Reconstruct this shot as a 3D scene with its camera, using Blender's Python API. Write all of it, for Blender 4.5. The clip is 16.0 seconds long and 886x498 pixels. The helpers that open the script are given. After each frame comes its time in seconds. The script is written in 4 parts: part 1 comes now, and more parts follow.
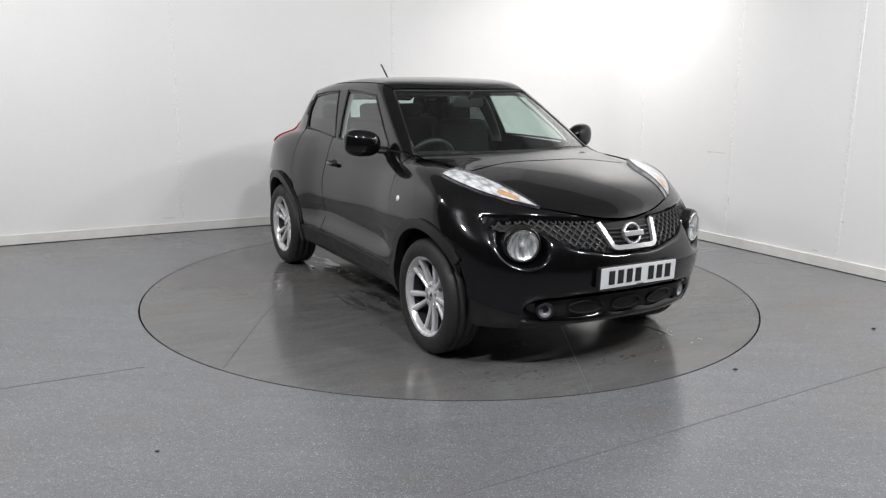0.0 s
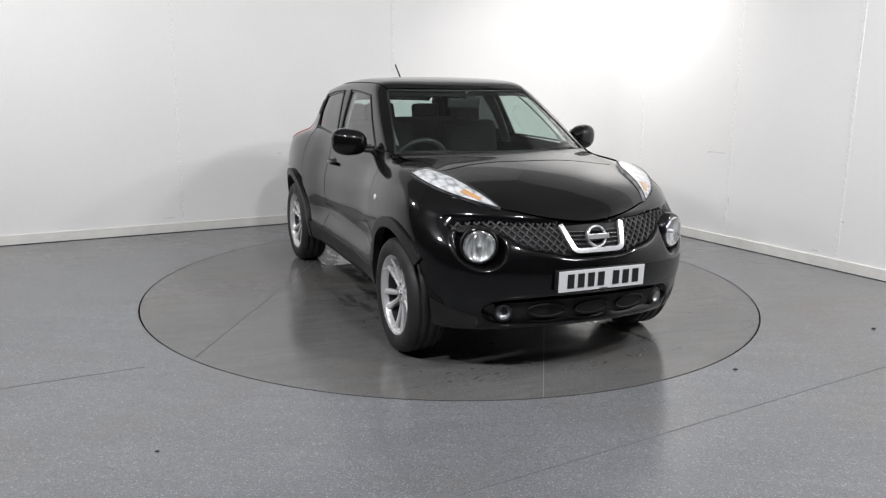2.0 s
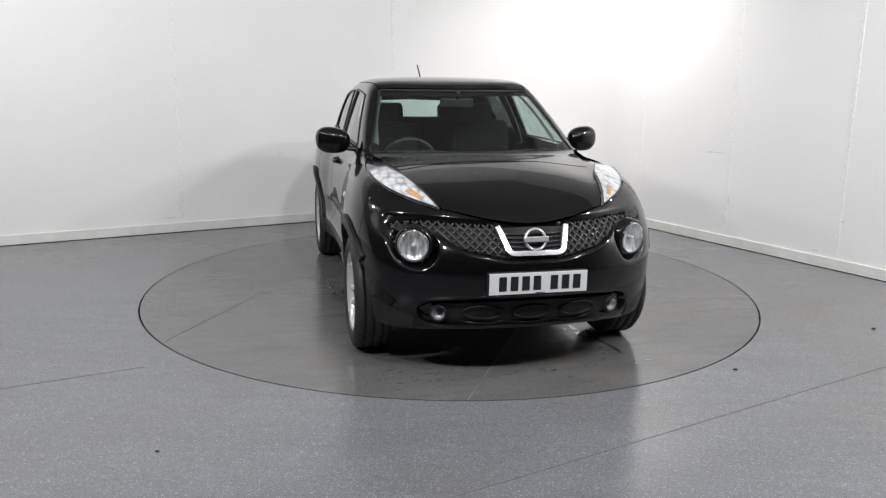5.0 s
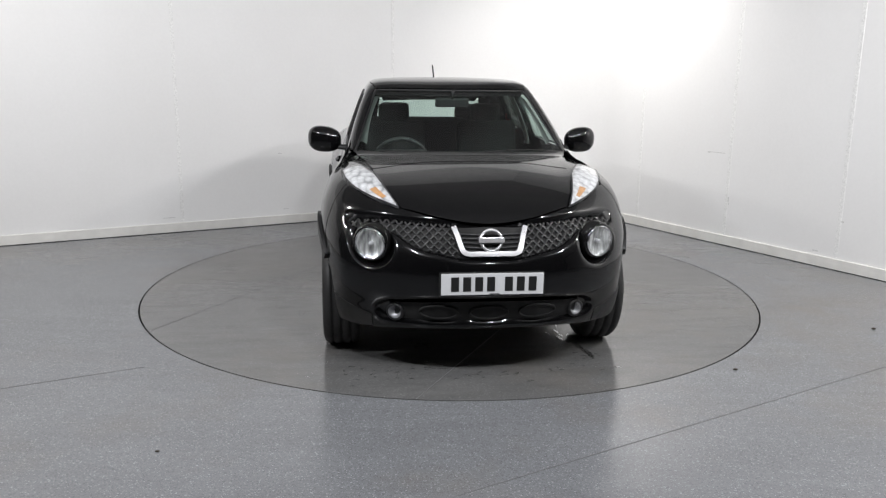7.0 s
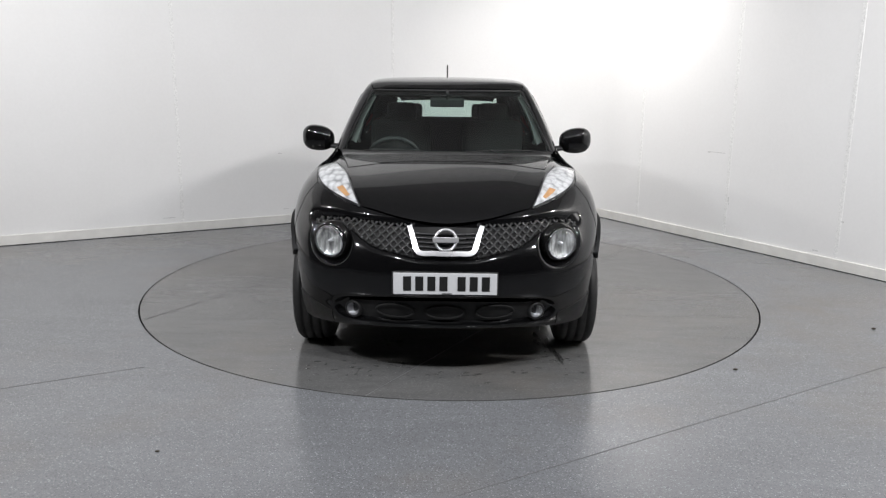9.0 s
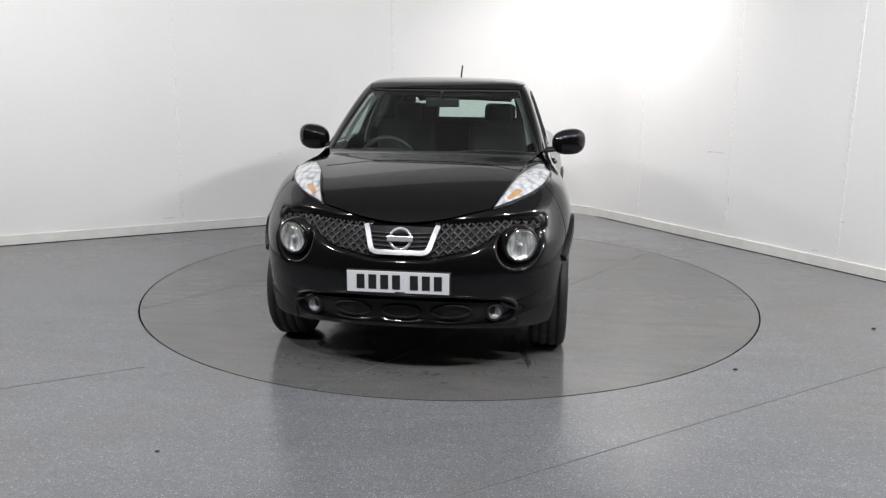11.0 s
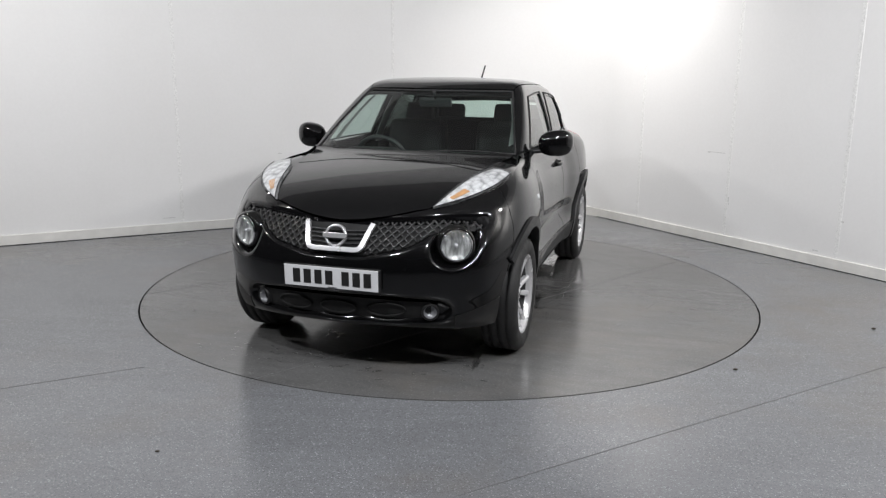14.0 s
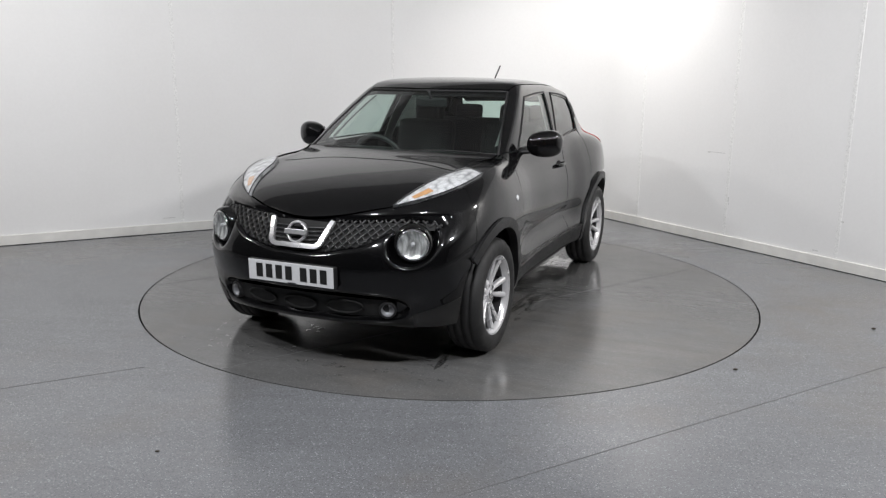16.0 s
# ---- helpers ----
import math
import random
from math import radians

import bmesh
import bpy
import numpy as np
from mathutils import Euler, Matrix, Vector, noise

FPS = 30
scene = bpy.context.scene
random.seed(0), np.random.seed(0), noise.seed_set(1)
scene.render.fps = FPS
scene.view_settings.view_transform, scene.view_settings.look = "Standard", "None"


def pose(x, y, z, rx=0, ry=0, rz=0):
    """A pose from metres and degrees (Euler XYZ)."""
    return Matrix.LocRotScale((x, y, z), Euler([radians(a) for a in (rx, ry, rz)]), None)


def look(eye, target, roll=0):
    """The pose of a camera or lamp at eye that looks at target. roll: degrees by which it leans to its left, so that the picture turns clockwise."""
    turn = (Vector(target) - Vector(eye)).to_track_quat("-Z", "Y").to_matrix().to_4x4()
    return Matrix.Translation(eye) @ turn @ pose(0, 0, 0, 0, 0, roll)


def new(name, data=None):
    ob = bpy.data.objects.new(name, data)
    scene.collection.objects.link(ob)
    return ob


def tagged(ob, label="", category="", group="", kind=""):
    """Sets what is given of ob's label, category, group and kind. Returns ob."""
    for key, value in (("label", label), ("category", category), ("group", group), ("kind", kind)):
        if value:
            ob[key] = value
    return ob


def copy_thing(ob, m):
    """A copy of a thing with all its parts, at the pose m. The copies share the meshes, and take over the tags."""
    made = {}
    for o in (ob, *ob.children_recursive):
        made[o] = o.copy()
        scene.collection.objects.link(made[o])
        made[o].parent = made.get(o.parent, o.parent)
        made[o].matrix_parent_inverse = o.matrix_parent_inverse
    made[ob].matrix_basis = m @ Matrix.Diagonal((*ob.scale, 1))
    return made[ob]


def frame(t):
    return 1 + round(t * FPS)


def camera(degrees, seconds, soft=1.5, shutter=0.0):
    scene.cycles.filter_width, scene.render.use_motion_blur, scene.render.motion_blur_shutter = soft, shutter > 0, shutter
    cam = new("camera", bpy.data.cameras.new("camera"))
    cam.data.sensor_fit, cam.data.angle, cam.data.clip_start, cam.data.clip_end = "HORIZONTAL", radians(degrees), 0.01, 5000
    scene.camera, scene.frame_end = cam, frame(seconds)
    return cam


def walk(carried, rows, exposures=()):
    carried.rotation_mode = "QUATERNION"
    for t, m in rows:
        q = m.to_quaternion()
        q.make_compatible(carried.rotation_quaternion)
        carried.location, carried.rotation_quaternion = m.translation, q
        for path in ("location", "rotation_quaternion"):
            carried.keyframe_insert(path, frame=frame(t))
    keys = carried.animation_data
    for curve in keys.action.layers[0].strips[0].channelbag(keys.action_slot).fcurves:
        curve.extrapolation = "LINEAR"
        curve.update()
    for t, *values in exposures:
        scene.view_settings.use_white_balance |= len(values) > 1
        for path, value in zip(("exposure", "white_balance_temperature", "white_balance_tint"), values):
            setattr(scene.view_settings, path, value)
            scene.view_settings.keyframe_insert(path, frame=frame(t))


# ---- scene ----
# ---------------------------------------------------------------- camera
EYE = Vector((0.0, -5.919, 1.576))
PITCH, PAN, ROLL = radians(12.351), radians(0.469), 0.67
AIM = EYE + Vector((-math.sin(PAN) * math.cos(PITCH), math.cos(PAN) * math.cos(PITCH), -math.sin(PITCH)))
cam = camera(58.14, 16.0, soft=1.25)
walk(cam, [(0.0, look(EYE, AIM, ROLL)), (16.0, look(EYE, AIM, ROLL))], exposures=[(0.0, 0.0), (2.5, 0.02), (11.4, 0.03), (12.1, -0.06), (16.0, -0.10)])

# ---------------------------------------------------------------- light
world = bpy.data.worlds.new("world")
scene.world = world
world.use_nodes = True
world.node_tree.nodes["Background"].inputs[0].default_value = (0.8, 0.85, 1.0, 1)
world.node_tree.nodes["Background"].inputs[1].default_value = 0.0


def flood(name, eye, target, sx, sy, watts, colour=(1, 1, 1), spread=180):
    """A rectangular LED floodlight panel under the ceiling."""
    lamp = bpy.data.lights.new(name, "AREA")
    lamp.shape, lamp.size, lamp.size_y, lamp.energy, lamp.color = "RECTANGLE", sx, sy, watts, colour
    lamp.spread = radians(spread)
    ob = new(name, lamp)
    ob.matrix_world = look(eye, target)
    return ob


COOL, WARM = (0.965, 0.97, 1.0), (1.0, 0.97, 0.94)
for lx, ly in ((-3.4, -3.6), (-1.1, -4.3), (1.1, -4.3), (3.4, -3.6)):
    flood("floodlight", (lx, ly, 3.7), (lx * 0.3, 0.5, 0.2), 0.30, 0.22, 80, COOL)
flood("floodlight", (-4.4, -1.2, 3.7), (-2.6, 1.2, 0.6), 0.30, 0.22, 50, WARM)
flood("floodlight", (4.0, -1.8, 3.7), (3.0, 0.4, 0.8), 0.30, 0.22, 82, WARM)
# Unseen lamp at an assumed spot, added to brighten the wall corner.
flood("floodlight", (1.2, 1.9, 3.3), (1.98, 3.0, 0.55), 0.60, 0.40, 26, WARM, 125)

# ---------------------------------------------------------------- materials


class Nodes:
    """A small builder for one node material."""

    def __init__(self, name):
        self.mat = bpy.data.materials.new(name)
        self.mat.use_nodes = True
        self.tree = self.mat.node_tree
        self.bsdf = self.tree.nodes["Principled BSDF"]
        self.out = self.tree.nodes["Material Output"]

    def add(self, kind, **values):
        node = self.tree.nodes.new(kind)
        for key, value in values.items():
            node.inputs[key.replace("_", " ")].default_value = value
        return node

    def join(self, a, b):
        self.tree.links.new(a, b)

    def coords(self, scale=(1, 1, 1)):
        tc = self.tree.nodes.new("ShaderNodeTexCoord")
        mp = self.tree.nodes.new("ShaderNodeMapping")
        mp.inputs["Scale"].default_value = scale
        self.join(tc.outputs["Object"], mp.inputs["Vector"])
        return mp.outputs["Vector"]

    def noise(self, scale, detail=3.0, rough=0.55, stretch=(1, 1, 1)):
        n = self.add("ShaderNodeTexNoise", Scale=scale, Detail=detail, Roughness=rough)
        self.join(self.coords(stretch), n.inputs["Vector"])
        return n.outputs["Fac"]

    def ramp(self, fac, stops):
        r = self.tree.nodes.new("ShaderNodeValToRGB")
        els = r.color_ramp.elements
        while len(els) < len(stops):
            els.new(0.5)
        for el, (p, c) in zip(els, stops):
            el.position, el.color = p, (*c, 1) if len(c) == 3 else c
        self.join(fac, r.inputs["Fac"])
        return r.outputs["Color"]

    def mix(self, fac, a, b, mode="MIX"):
        m = self.tree.nodes.new("ShaderNodeMix")
        m.data_type, m.blend_type = "RGBA", mode
        for sock, val in ((0, fac), (6, a), (7, b)):
            if isinstance(val, (int, float, tuple)):
                m.inputs[sock].default_value = val
            else:
                self.join(val, m.inputs[sock])
        return m.outputs[2]

    def sheen(self, ior):
        """Mirror share of a thin sheet, the same from both sides."""
        facing = self.add("ShaderNodeLayerWeight", Blend=0.5).outputs["Facing"]
        f0 = ((ior - 1) / (ior + 1)) ** 2
        power, gain = self.tree.nodes.new("ShaderNodeMath"), self.tree.nodes.new("ShaderNodeMath")
        power.operation, gain.operation = "POWER", "MULTIPLY_ADD"
        power.inputs[1].default_value, gain.inputs[1].default_value, gain.inputs[2].default_value = 5.0, 1 - f0, 2.2 * f0
        self.join(facing, power.inputs[0])
        self.join(power.outputs[0], gain.inputs[0])
        return gain.outputs[0]

    def bump(self, fac, strength, distance):
        b = self.add("ShaderNodeBump", Strength=strength, Distance=distance)
        self.join(fac, b.inputs["Height"])
        self.join(b.outputs["Normal"], self.bsdf.inputs["Normal"])


def grey(v):
    return (v, v, v)


def plain(name, colour, rough, metal=0.0, coat=0.0, grain=60.0, vary=0.12, bump=0.0, coat_rough=0.03):
    """A surface of one colour with slight mottling, uneven gloss and fine relief."""
    n = Nodes(name)
    f = n.noise(grain, 4.0)
    lo, hi = tuple(c * (1 - vary) for c in colour), tuple(min(1, c * (1 + vary)) for c in colour)
    n.join(n.ramp(f, [(0.3, lo), (0.7, hi)]), n.bsdf.inputs["Base Color"])
    g = n.noise(grain * 0.12, 3.0)
    n.join(n.ramp(g, [(0.3, grey(max(0.0, rough * 0.85))), (0.75, grey(min(1.0, rough * 1.2)))]), n.bsdf.inputs["Roughness"])
    n.bsdf.inputs["Metallic"].default_value = metal
    n.bsdf.inputs["Coat Weight"].default_value = coat
    n.bsdf.inputs["Coat Roughness"].default_value = coat_rough
    if bump:
        n.bump(f, 0.5, bump)
    return n.mat


def glass(name, tint, gloss_ior=1.5):
    """Thin sheet glass: tinted clear pane with a mirror sheen."""
    n = Nodes(name)
    n.tree.nodes.remove(n.bsdf)
    clear = n.add("ShaderNodeBsdfTransparent", Color=(*tint, 1))
    shine = n.add("ShaderNodeBsdfGlossy", Color=(1, 1, 1, 1), Roughness=0.015)
    mx = n.add("ShaderNodeMixShader")
    n.join(n.sheen(gloss_ior), mx.inputs[0])
    n.join(clear.outputs[0], mx.inputs[1])
    n.join(shine.outputs[0], mx.inputs[2])
    n.join(mx.outputs[0], n.out.inputs["Surface"])
    return n.mat


M_PAINT = plain("black_paint", (0.003, 0.003, 0.0033), 0.22, 0.0, 0.8, 900, 0.3)
M_PAINT.node_tree.nodes["Principled BSDF"].inputs["Specular IOR Level"].default_value = 0.08
M_TRIM = plain("black_plastic", (0.012, 0.012, 0.0125), 0.42, grain=300, bump=0.0004)
M_VALANCE = plain("lower_bumper_plastic", (0.006, 0.006, 0.006), 0.4, grain=300)
M_SATIN = plain("satin_plastic", (0.03, 0.03, 0.032), 0.3, grain=200)
M_GLOSS = plain("gloss_black", (0.006, 0.006, 0.006), 0.08, grain=100)
M_RUBBER = plain("rubber", (0.014, 0.014, 0.014), 0.62, grain=140, vary=0.3, bump=0.0006)
M_ALLOY = plain("alloy", (0.68, 0.68, 0.69), 0.25, 0.45, grain=80, vary=0.06)
M_CHROME = plain("chrome", (0.86, 0.86, 0.87), 0.08, 1.0, grain=20, vary=0.03)
M_DARK = plain("dark_void", (0.006, 0.006, 0.006), 0.8)
M_FABRIC = plain("seat_fabric", (0.007, 0.007, 0.0075), 0.9, grain=400, vary=0.4, bump=0.0008)
M_DASH = plain("dash_plastic", (0.022, 0.022, 0.023), 0.6, grain=250, bump=0.0005)
M_LINING = plain("headlining", (0.42, 0.42, 0.41), 0.9, grain=300, bump=0.0005)
M_PILLAR = plain("pillar_plastic", (0.26, 0.26, 0.255), 0.7, grain=300, bump=0.0005)
M_GLASS = glass("screen_glass", (0.72, 0.82, 0.78))
M_PRIVACY = glass("privacy_glass", (0.10, 0.115, 0.11))
M_LENS = glass("lamp_lens", (0.95, 0.96, 0.97))
M_AMBER = plain("amber_bulb", (0.62, 0.34, 0.15), 0.25, coat=0.6, grain=50)
M_REFL = plain("reflector", (0.75, 0.75, 0.76), 0.15, 0.4, grain=60, vary=0.1)
M_RED = plain("red_lens", (0.45, 0.02, 0.02), 0.12, coat=1.0, grain=80)
M_PLATE = plain("plate_white", (0.66, 0.67, 0.68), 0.25, coat=0.4, grain=60, vary=0.03)
M_INK = plain("plate_ink", (0.012, 0.012, 0.012), 0.4)


def wall_material():
    n = Nodes("white_wall_paint")
    big = n.noise(0.7, 4.0)
    fine = n.noise(40.0, 4.0)
    c = n.mix(0.35, n.ramp(big, [(0.3, (0.78, 0.775, 0.765)), (0.7, (0.83, 0.83, 0.825))]), n.ramp(fine, [(0.3, grey(0.78)), (0.7, grey(0.83))]))
    n.join(c, n.bsdf.inputs["Base Color"])
    n.bsdf.inputs["Roughness"].default_value = 0.55
    n.bump(n.noise(9.0, 5.0), 0.15, 0.004)
    return n.mat


def floor_material(name, base, spread, tint, gloss, soil=1.0):
    """Grey safety vinyl: fine pale and dark speckle, faint scuffs, a satin sheen."""
    n = Nodes(name)
    v = n.add("ShaderNodeTexVoronoi", Scale=210.0)
    n.join(n.coords(), v.inputs["Vector"])
    pick = n.tree.nodes.new("ShaderNodeSeparateColor")
    n.join(v.outputs["Color"], pick.inputs[0])
    tone = lambda k: tuple(base * (1 + spread * k) * t for t in tint)
    speck = n.ramp(pick.outputs[0], [(0.05, tone(-0.55)), (0.2, tone(-0.08)), (0.8, tone(0.05)), (0.93, tone(0.35)), (0.985, tone(1.5))])
    sep = n.noise(420.0, 2.0)
    speck = n.mix(0.25, speck, n.ramp(sep, [(0.3, tone(-0.25)), (0.75, tone(0.3))]))
    smear = n.ramp(n.noise(1.3, 6.0, 0.62, (1.0, 2.2, 1)), [(0.25, grey(1 - 0.12 * soil)), (0.7, grey(1.04))])
    wiped = n.ramp(n.noise(5.0, 5.0, 0.6, (0.5, 2.5, 1)), [(0.35, grey(1 - 0.07 * soil)), (0.65, grey(1.03))])
    mixed = n.mix(0.8, n.mix(0.8, speck, smear, "MULTIPLY"), wiped, "MULTIPLY")
    dirt = n.ramp(n.noise(0.55, 5.0, 0.7), [(0.48, grey(0.0)), (0.72, grey(0.6))])
    n.join(n.mix(dirt, mixed, (0.15, 0.132, 0.112, 1)), n.bsdf.inputs["Base Color"])
    n.join(n.ramp(n.noise(2.4, 6.0, 0.65, (1.0, 1.8, 1)), [(0.25, grey(gloss * (1 - 0.2 * soil))), (0.75, grey(gloss * (1 + 0.25 * soil)))]), n.bsdf.inputs["Roughness"])
    n.bsdf.inputs["IOR"].default_value = 1.58
    n.bump(sep, 0.06, 0.0005)
    return n.mat


M_WALL = wall_material()
M_SKIRT = plain("skirting_paint", (0.72, 0.71, 0.68), 0.45, grain=8, vary=0.06)
M_FLOOR = floor_material("vinyl_floor", 0.168, 0.7, (0.97, 1.0, 1.06), 0.2)
M_DISC = floor_material("vinyl_turntable", 0.132, 0.45, (1.0, 1.0, 0.995), 0.17, 2.2)
M_GAP = plain("gap_black", (0.008, 0.008, 0.008), 0.8)
M_SEAM = plain("seam_weld", (0.125, 0.125, 0.128), 0.6)
M_CEIL = plain("grey_ceiling", (0.24, 0.24, 0.242), 0.8, grain=10)
M_REAR = plain("dark_grey_wall", (0.035, 0.035, 0.037), 0.7, grain=6)
# This grey stands in for light fading up the walls.
M_UPPER = plain("grey_upper_wall", (0.45, 0.45, 0.45), 0.7, grain=6)
M_STRIP = plain("joint_strip", (0.80, 0.80, 0.79), 0.5)

# ---------------------------------------------------------------- mesh helpers


def build(name, verts, faces, material, parent=None, label="", smooth=True):
    me = bpy.data.meshes.new(name)
    me.from_pydata([tuple(map(float, v)) for v in verts], [], [tuple(map(int, f)) for f in faces])
    me.materials.append(material)
    if smooth:
        me.shade_smooth()
    ob = new(name, me)
    if parent is not None:
        ob.parent = parent
    return tagged(ob, label)


def part(name, bm, material, parent=None, label="", smooth=False):
    """Links a bmesh as one mesh object under a thing or a part."""
    me = bpy.data.meshes.new(name)
    bmesh.ops.recalc_face_normals(bm, faces=bm.faces)
    bm.to_mesh(me)
    bm.free()
    me.materials.append(material)
    if smooth:
        me.shade_smooth()
    ob = new(name, me)
    if parent is not None:
        ob.parent = parent
    return tagged(ob, label)


def empty(name, label, category, group=""):
    ob = new(name)
    ob.empty_display_size = 0.1
    return tagged(ob, label, category, group)


def box(bm, centre, size, bevel=0.0, turn=(0, 0, 0), segs=2):
    m = pose(*centre, *turn) @ Matrix.Diagonal((*size, 1))
    made = bmesh.ops.create_cube(bm, size=1.0, matrix=m)
    if bevel:
        edges = list({e for v in made["verts"] for e in v.link_edges})
        bmesh.ops.bevel(bm, geom=edges, offset=bevel, segments=segs, profile=0.6, affect="EDGES")


def lathe(profile, segs=48, m=Matrix(), close=False):
    """Turns a profile of (radius, height) about the local z axis."""
    verts, faces, k = [], [], len(profile)
    for i in range(segs):
        a = 2 * math.pi * i / segs
        for r, h in profile:
            verts.append(m @ Vector((r * math.cos(a), r * math.sin(a), h)))
    for i in range(segs):
        j = (i + 1) % segs
        for q in range(k if close else k - 1):
            w = (q + 1) % k
            faces.append((i * k + q, j * k + q, j * k + w, i * k + w))
    return verts, faces


def tube(path, radius, segs=8, flat=1.0, closed=False):
    """A round bar along a path of points."""
    pts = [Vector(p) for p in path]
    verts, faces, n = [], [], len(pts)
    up = Vector((0.13, 0.21, 0.97))
    for i, p in enumerate(pts):
        a, b = (pts[i - 1], pts[(i + 1) % n]) if closed else (pts[max(i - 1, 0)], pts[min(i + 1, n - 1)])
        t = (b - a).normalized()
        s = t.cross(up).normalized()
        u = s.cross(t)
        for q in range(segs):
            w = 2 * math.pi * q / segs
            verts.append(p + radius * (math.cos(w) * s + flat * math.sin(w) * u))
    for i in range(n if closed else n - 1):
        j = (i + 1) % n
        for q in range(segs):
            w = (q + 1) % segs
            faces.append((i * segs + q, i * segs + w, j * segs + w, j * segs + q))
    if not closed:
        faces += [tuple(range(segs))[::-1], tuple(range((n - 1) * segs, n * segs))]
    return verts, faces


def merged(pieces):
    verts, faces = [], []
    for v, f in pieces:
        base = len(verts)
        verts += list(v)
        faces += [tuple(i + base for i in q) for q in f]
    return verts, faces


def flipped(vf):
    """The same piece on the other side of the car."""
    v, f = vf
    return [(p[0], -p[1], p[2]) for p in v], [tuple(q)[::-1] for q in f]


def hermite(ts, vs, t):
    """A smooth curve through the knots (ts, vs)."""
    ts, vs, t = np.asarray(ts, float), np.asarray(vs, float), np.asarray(t, float)
    d = np.diff(vs, axis=0) / np.diff(ts).reshape(-1, *([1] * (vs.ndim - 1)))
    s = np.empty_like(vs)
    s[0], s[-1] = d[0], d[-1]
    s[1:-1] = 0.5 * (d[:-1] + d[1:])
    t = np.clip(t, ts[0], ts[-1])
    i = np.clip(np.searchsorted(ts, t, side="right") - 1, 0, len(ts) - 2)
    h = (ts[i + 1] - ts[i])
    u = (t - ts[i]) / h
    if vs.ndim > 1:
        u, h = u[:, None], h[:, None]
    return ((2 * u**3 - 3 * u**2 + 1) * vs[i] + (u**3 - 2 * u**2 + u) * h * s[i] + (-2 * u**3 + 3 * u**2) * vs[i + 1] + (u**3 - u**2) * h * s[i + 1])


def curve(knots):
    xs, vs = [k[0] for k in knots], [k[1] for k in knots]
    return lambda x: hermite(xs, vs, x)


def resample(points, n):
    p = np.asarray(points, float)
    t = np.concatenate([[0], np.cumsum(np.linalg.norm(np.diff(p, axis=0), axis=1))])
    return hermite(t, p, np.linspace(0, t[-1], n)) if len(p) > 2 else p[0] + np.linspace(0, 1, n)[:, None] * (p[1] - p[0])


# ---------------------------------------------------------------- the car's outer form (x ahead, y to its left, z up)
PLAN = curve([(-2.1, 0.74), (-1.8, 0.81), (-1.45, 0.868), (-1.15, 0.886), (-0.85, 0.862), (-0.55, 0.824), (0.1, 0.814), (0.5, 0.824), (0.85, 0.862), (1.2, 0.887), (1.5, 0.873), (1.8, 0.798), (2.1, 0.70)])
TUMBLE = curve([(0.1, -0.09), (0.25, -0.045), (0.36, -0.024), (0.5, -0.017), (0.65, -0.005), (0.77, 0.0), (0.86, -0.010), (0.95, -0.035), (1.05, -0.075), (1.15, -0.125), (1.3, -0.22)])
HOOD = curve([(-2.1, 1.0), (-1.7, 1.08), (-1.2, 1.165), (-0.5, 1.15), (0.3, 1.14), (0.65, 1.125), (0.85, 1.108), (1.05, 1.092), (1.3, 1.060), (1.55, 1.016), (1.75, 0.966), (1.9, 0.912), (2.0, 0.852), (2.12, 0.70)])
NOSE = curve([(0.09, 1.88), (0.21, 1.95), (0.31, 2.0), (0.40, 2.026), (0.486, 2.054), (0.556, 2.065), (0.626, 2.062), (0.706, 2.037), (0.766, 2.002), (0.836, 1.957), (0.886, 1.922), (0.936, 1.867), (1.036, 1.717), (1.186, 1.467)])
TAIL = curve([(0.1, 1.85), (0.3, 1.94), (0.5, 2.0), (0.7, 1.99), (0.85, 1.93), (1.0, 1.87), (1.2, 1.8)])
SILL = curve([(-2.1, 0.33), (-1.5, 0.28), (-0.8, 0.265), (0.8, 0.265), (1.5, 0.235), (1.75, 0.238), (1.95, 0.268), (2.2, 0.28)])
ROOF = curve([(-2.0, 1.31), (-1.7, 1.39), (-1.4, 1.452), (-1.0, 1.505), (-0.6, 1.549), (-0.2, 1.566), (0.1, 1.549), (0.35, 1.503), (0.7, 1.42), (1.0, 1.35)])
GPLAN = curve([(-2.0, -0.10), (-1.5, -0.042), (-1.0, -0.006), (-0.4, 0.0), (0.2, 0.002), (0.6, -0.006), (0.85, -0.024), (1.2, -0.07)])


def soft_max(a, b, k):
    return 0.5 * (a + b + np.sqrt((a - b) ** 2 + k * k))


def soft_min(a, b, k):
    return -soft_max(-a, -b, k)


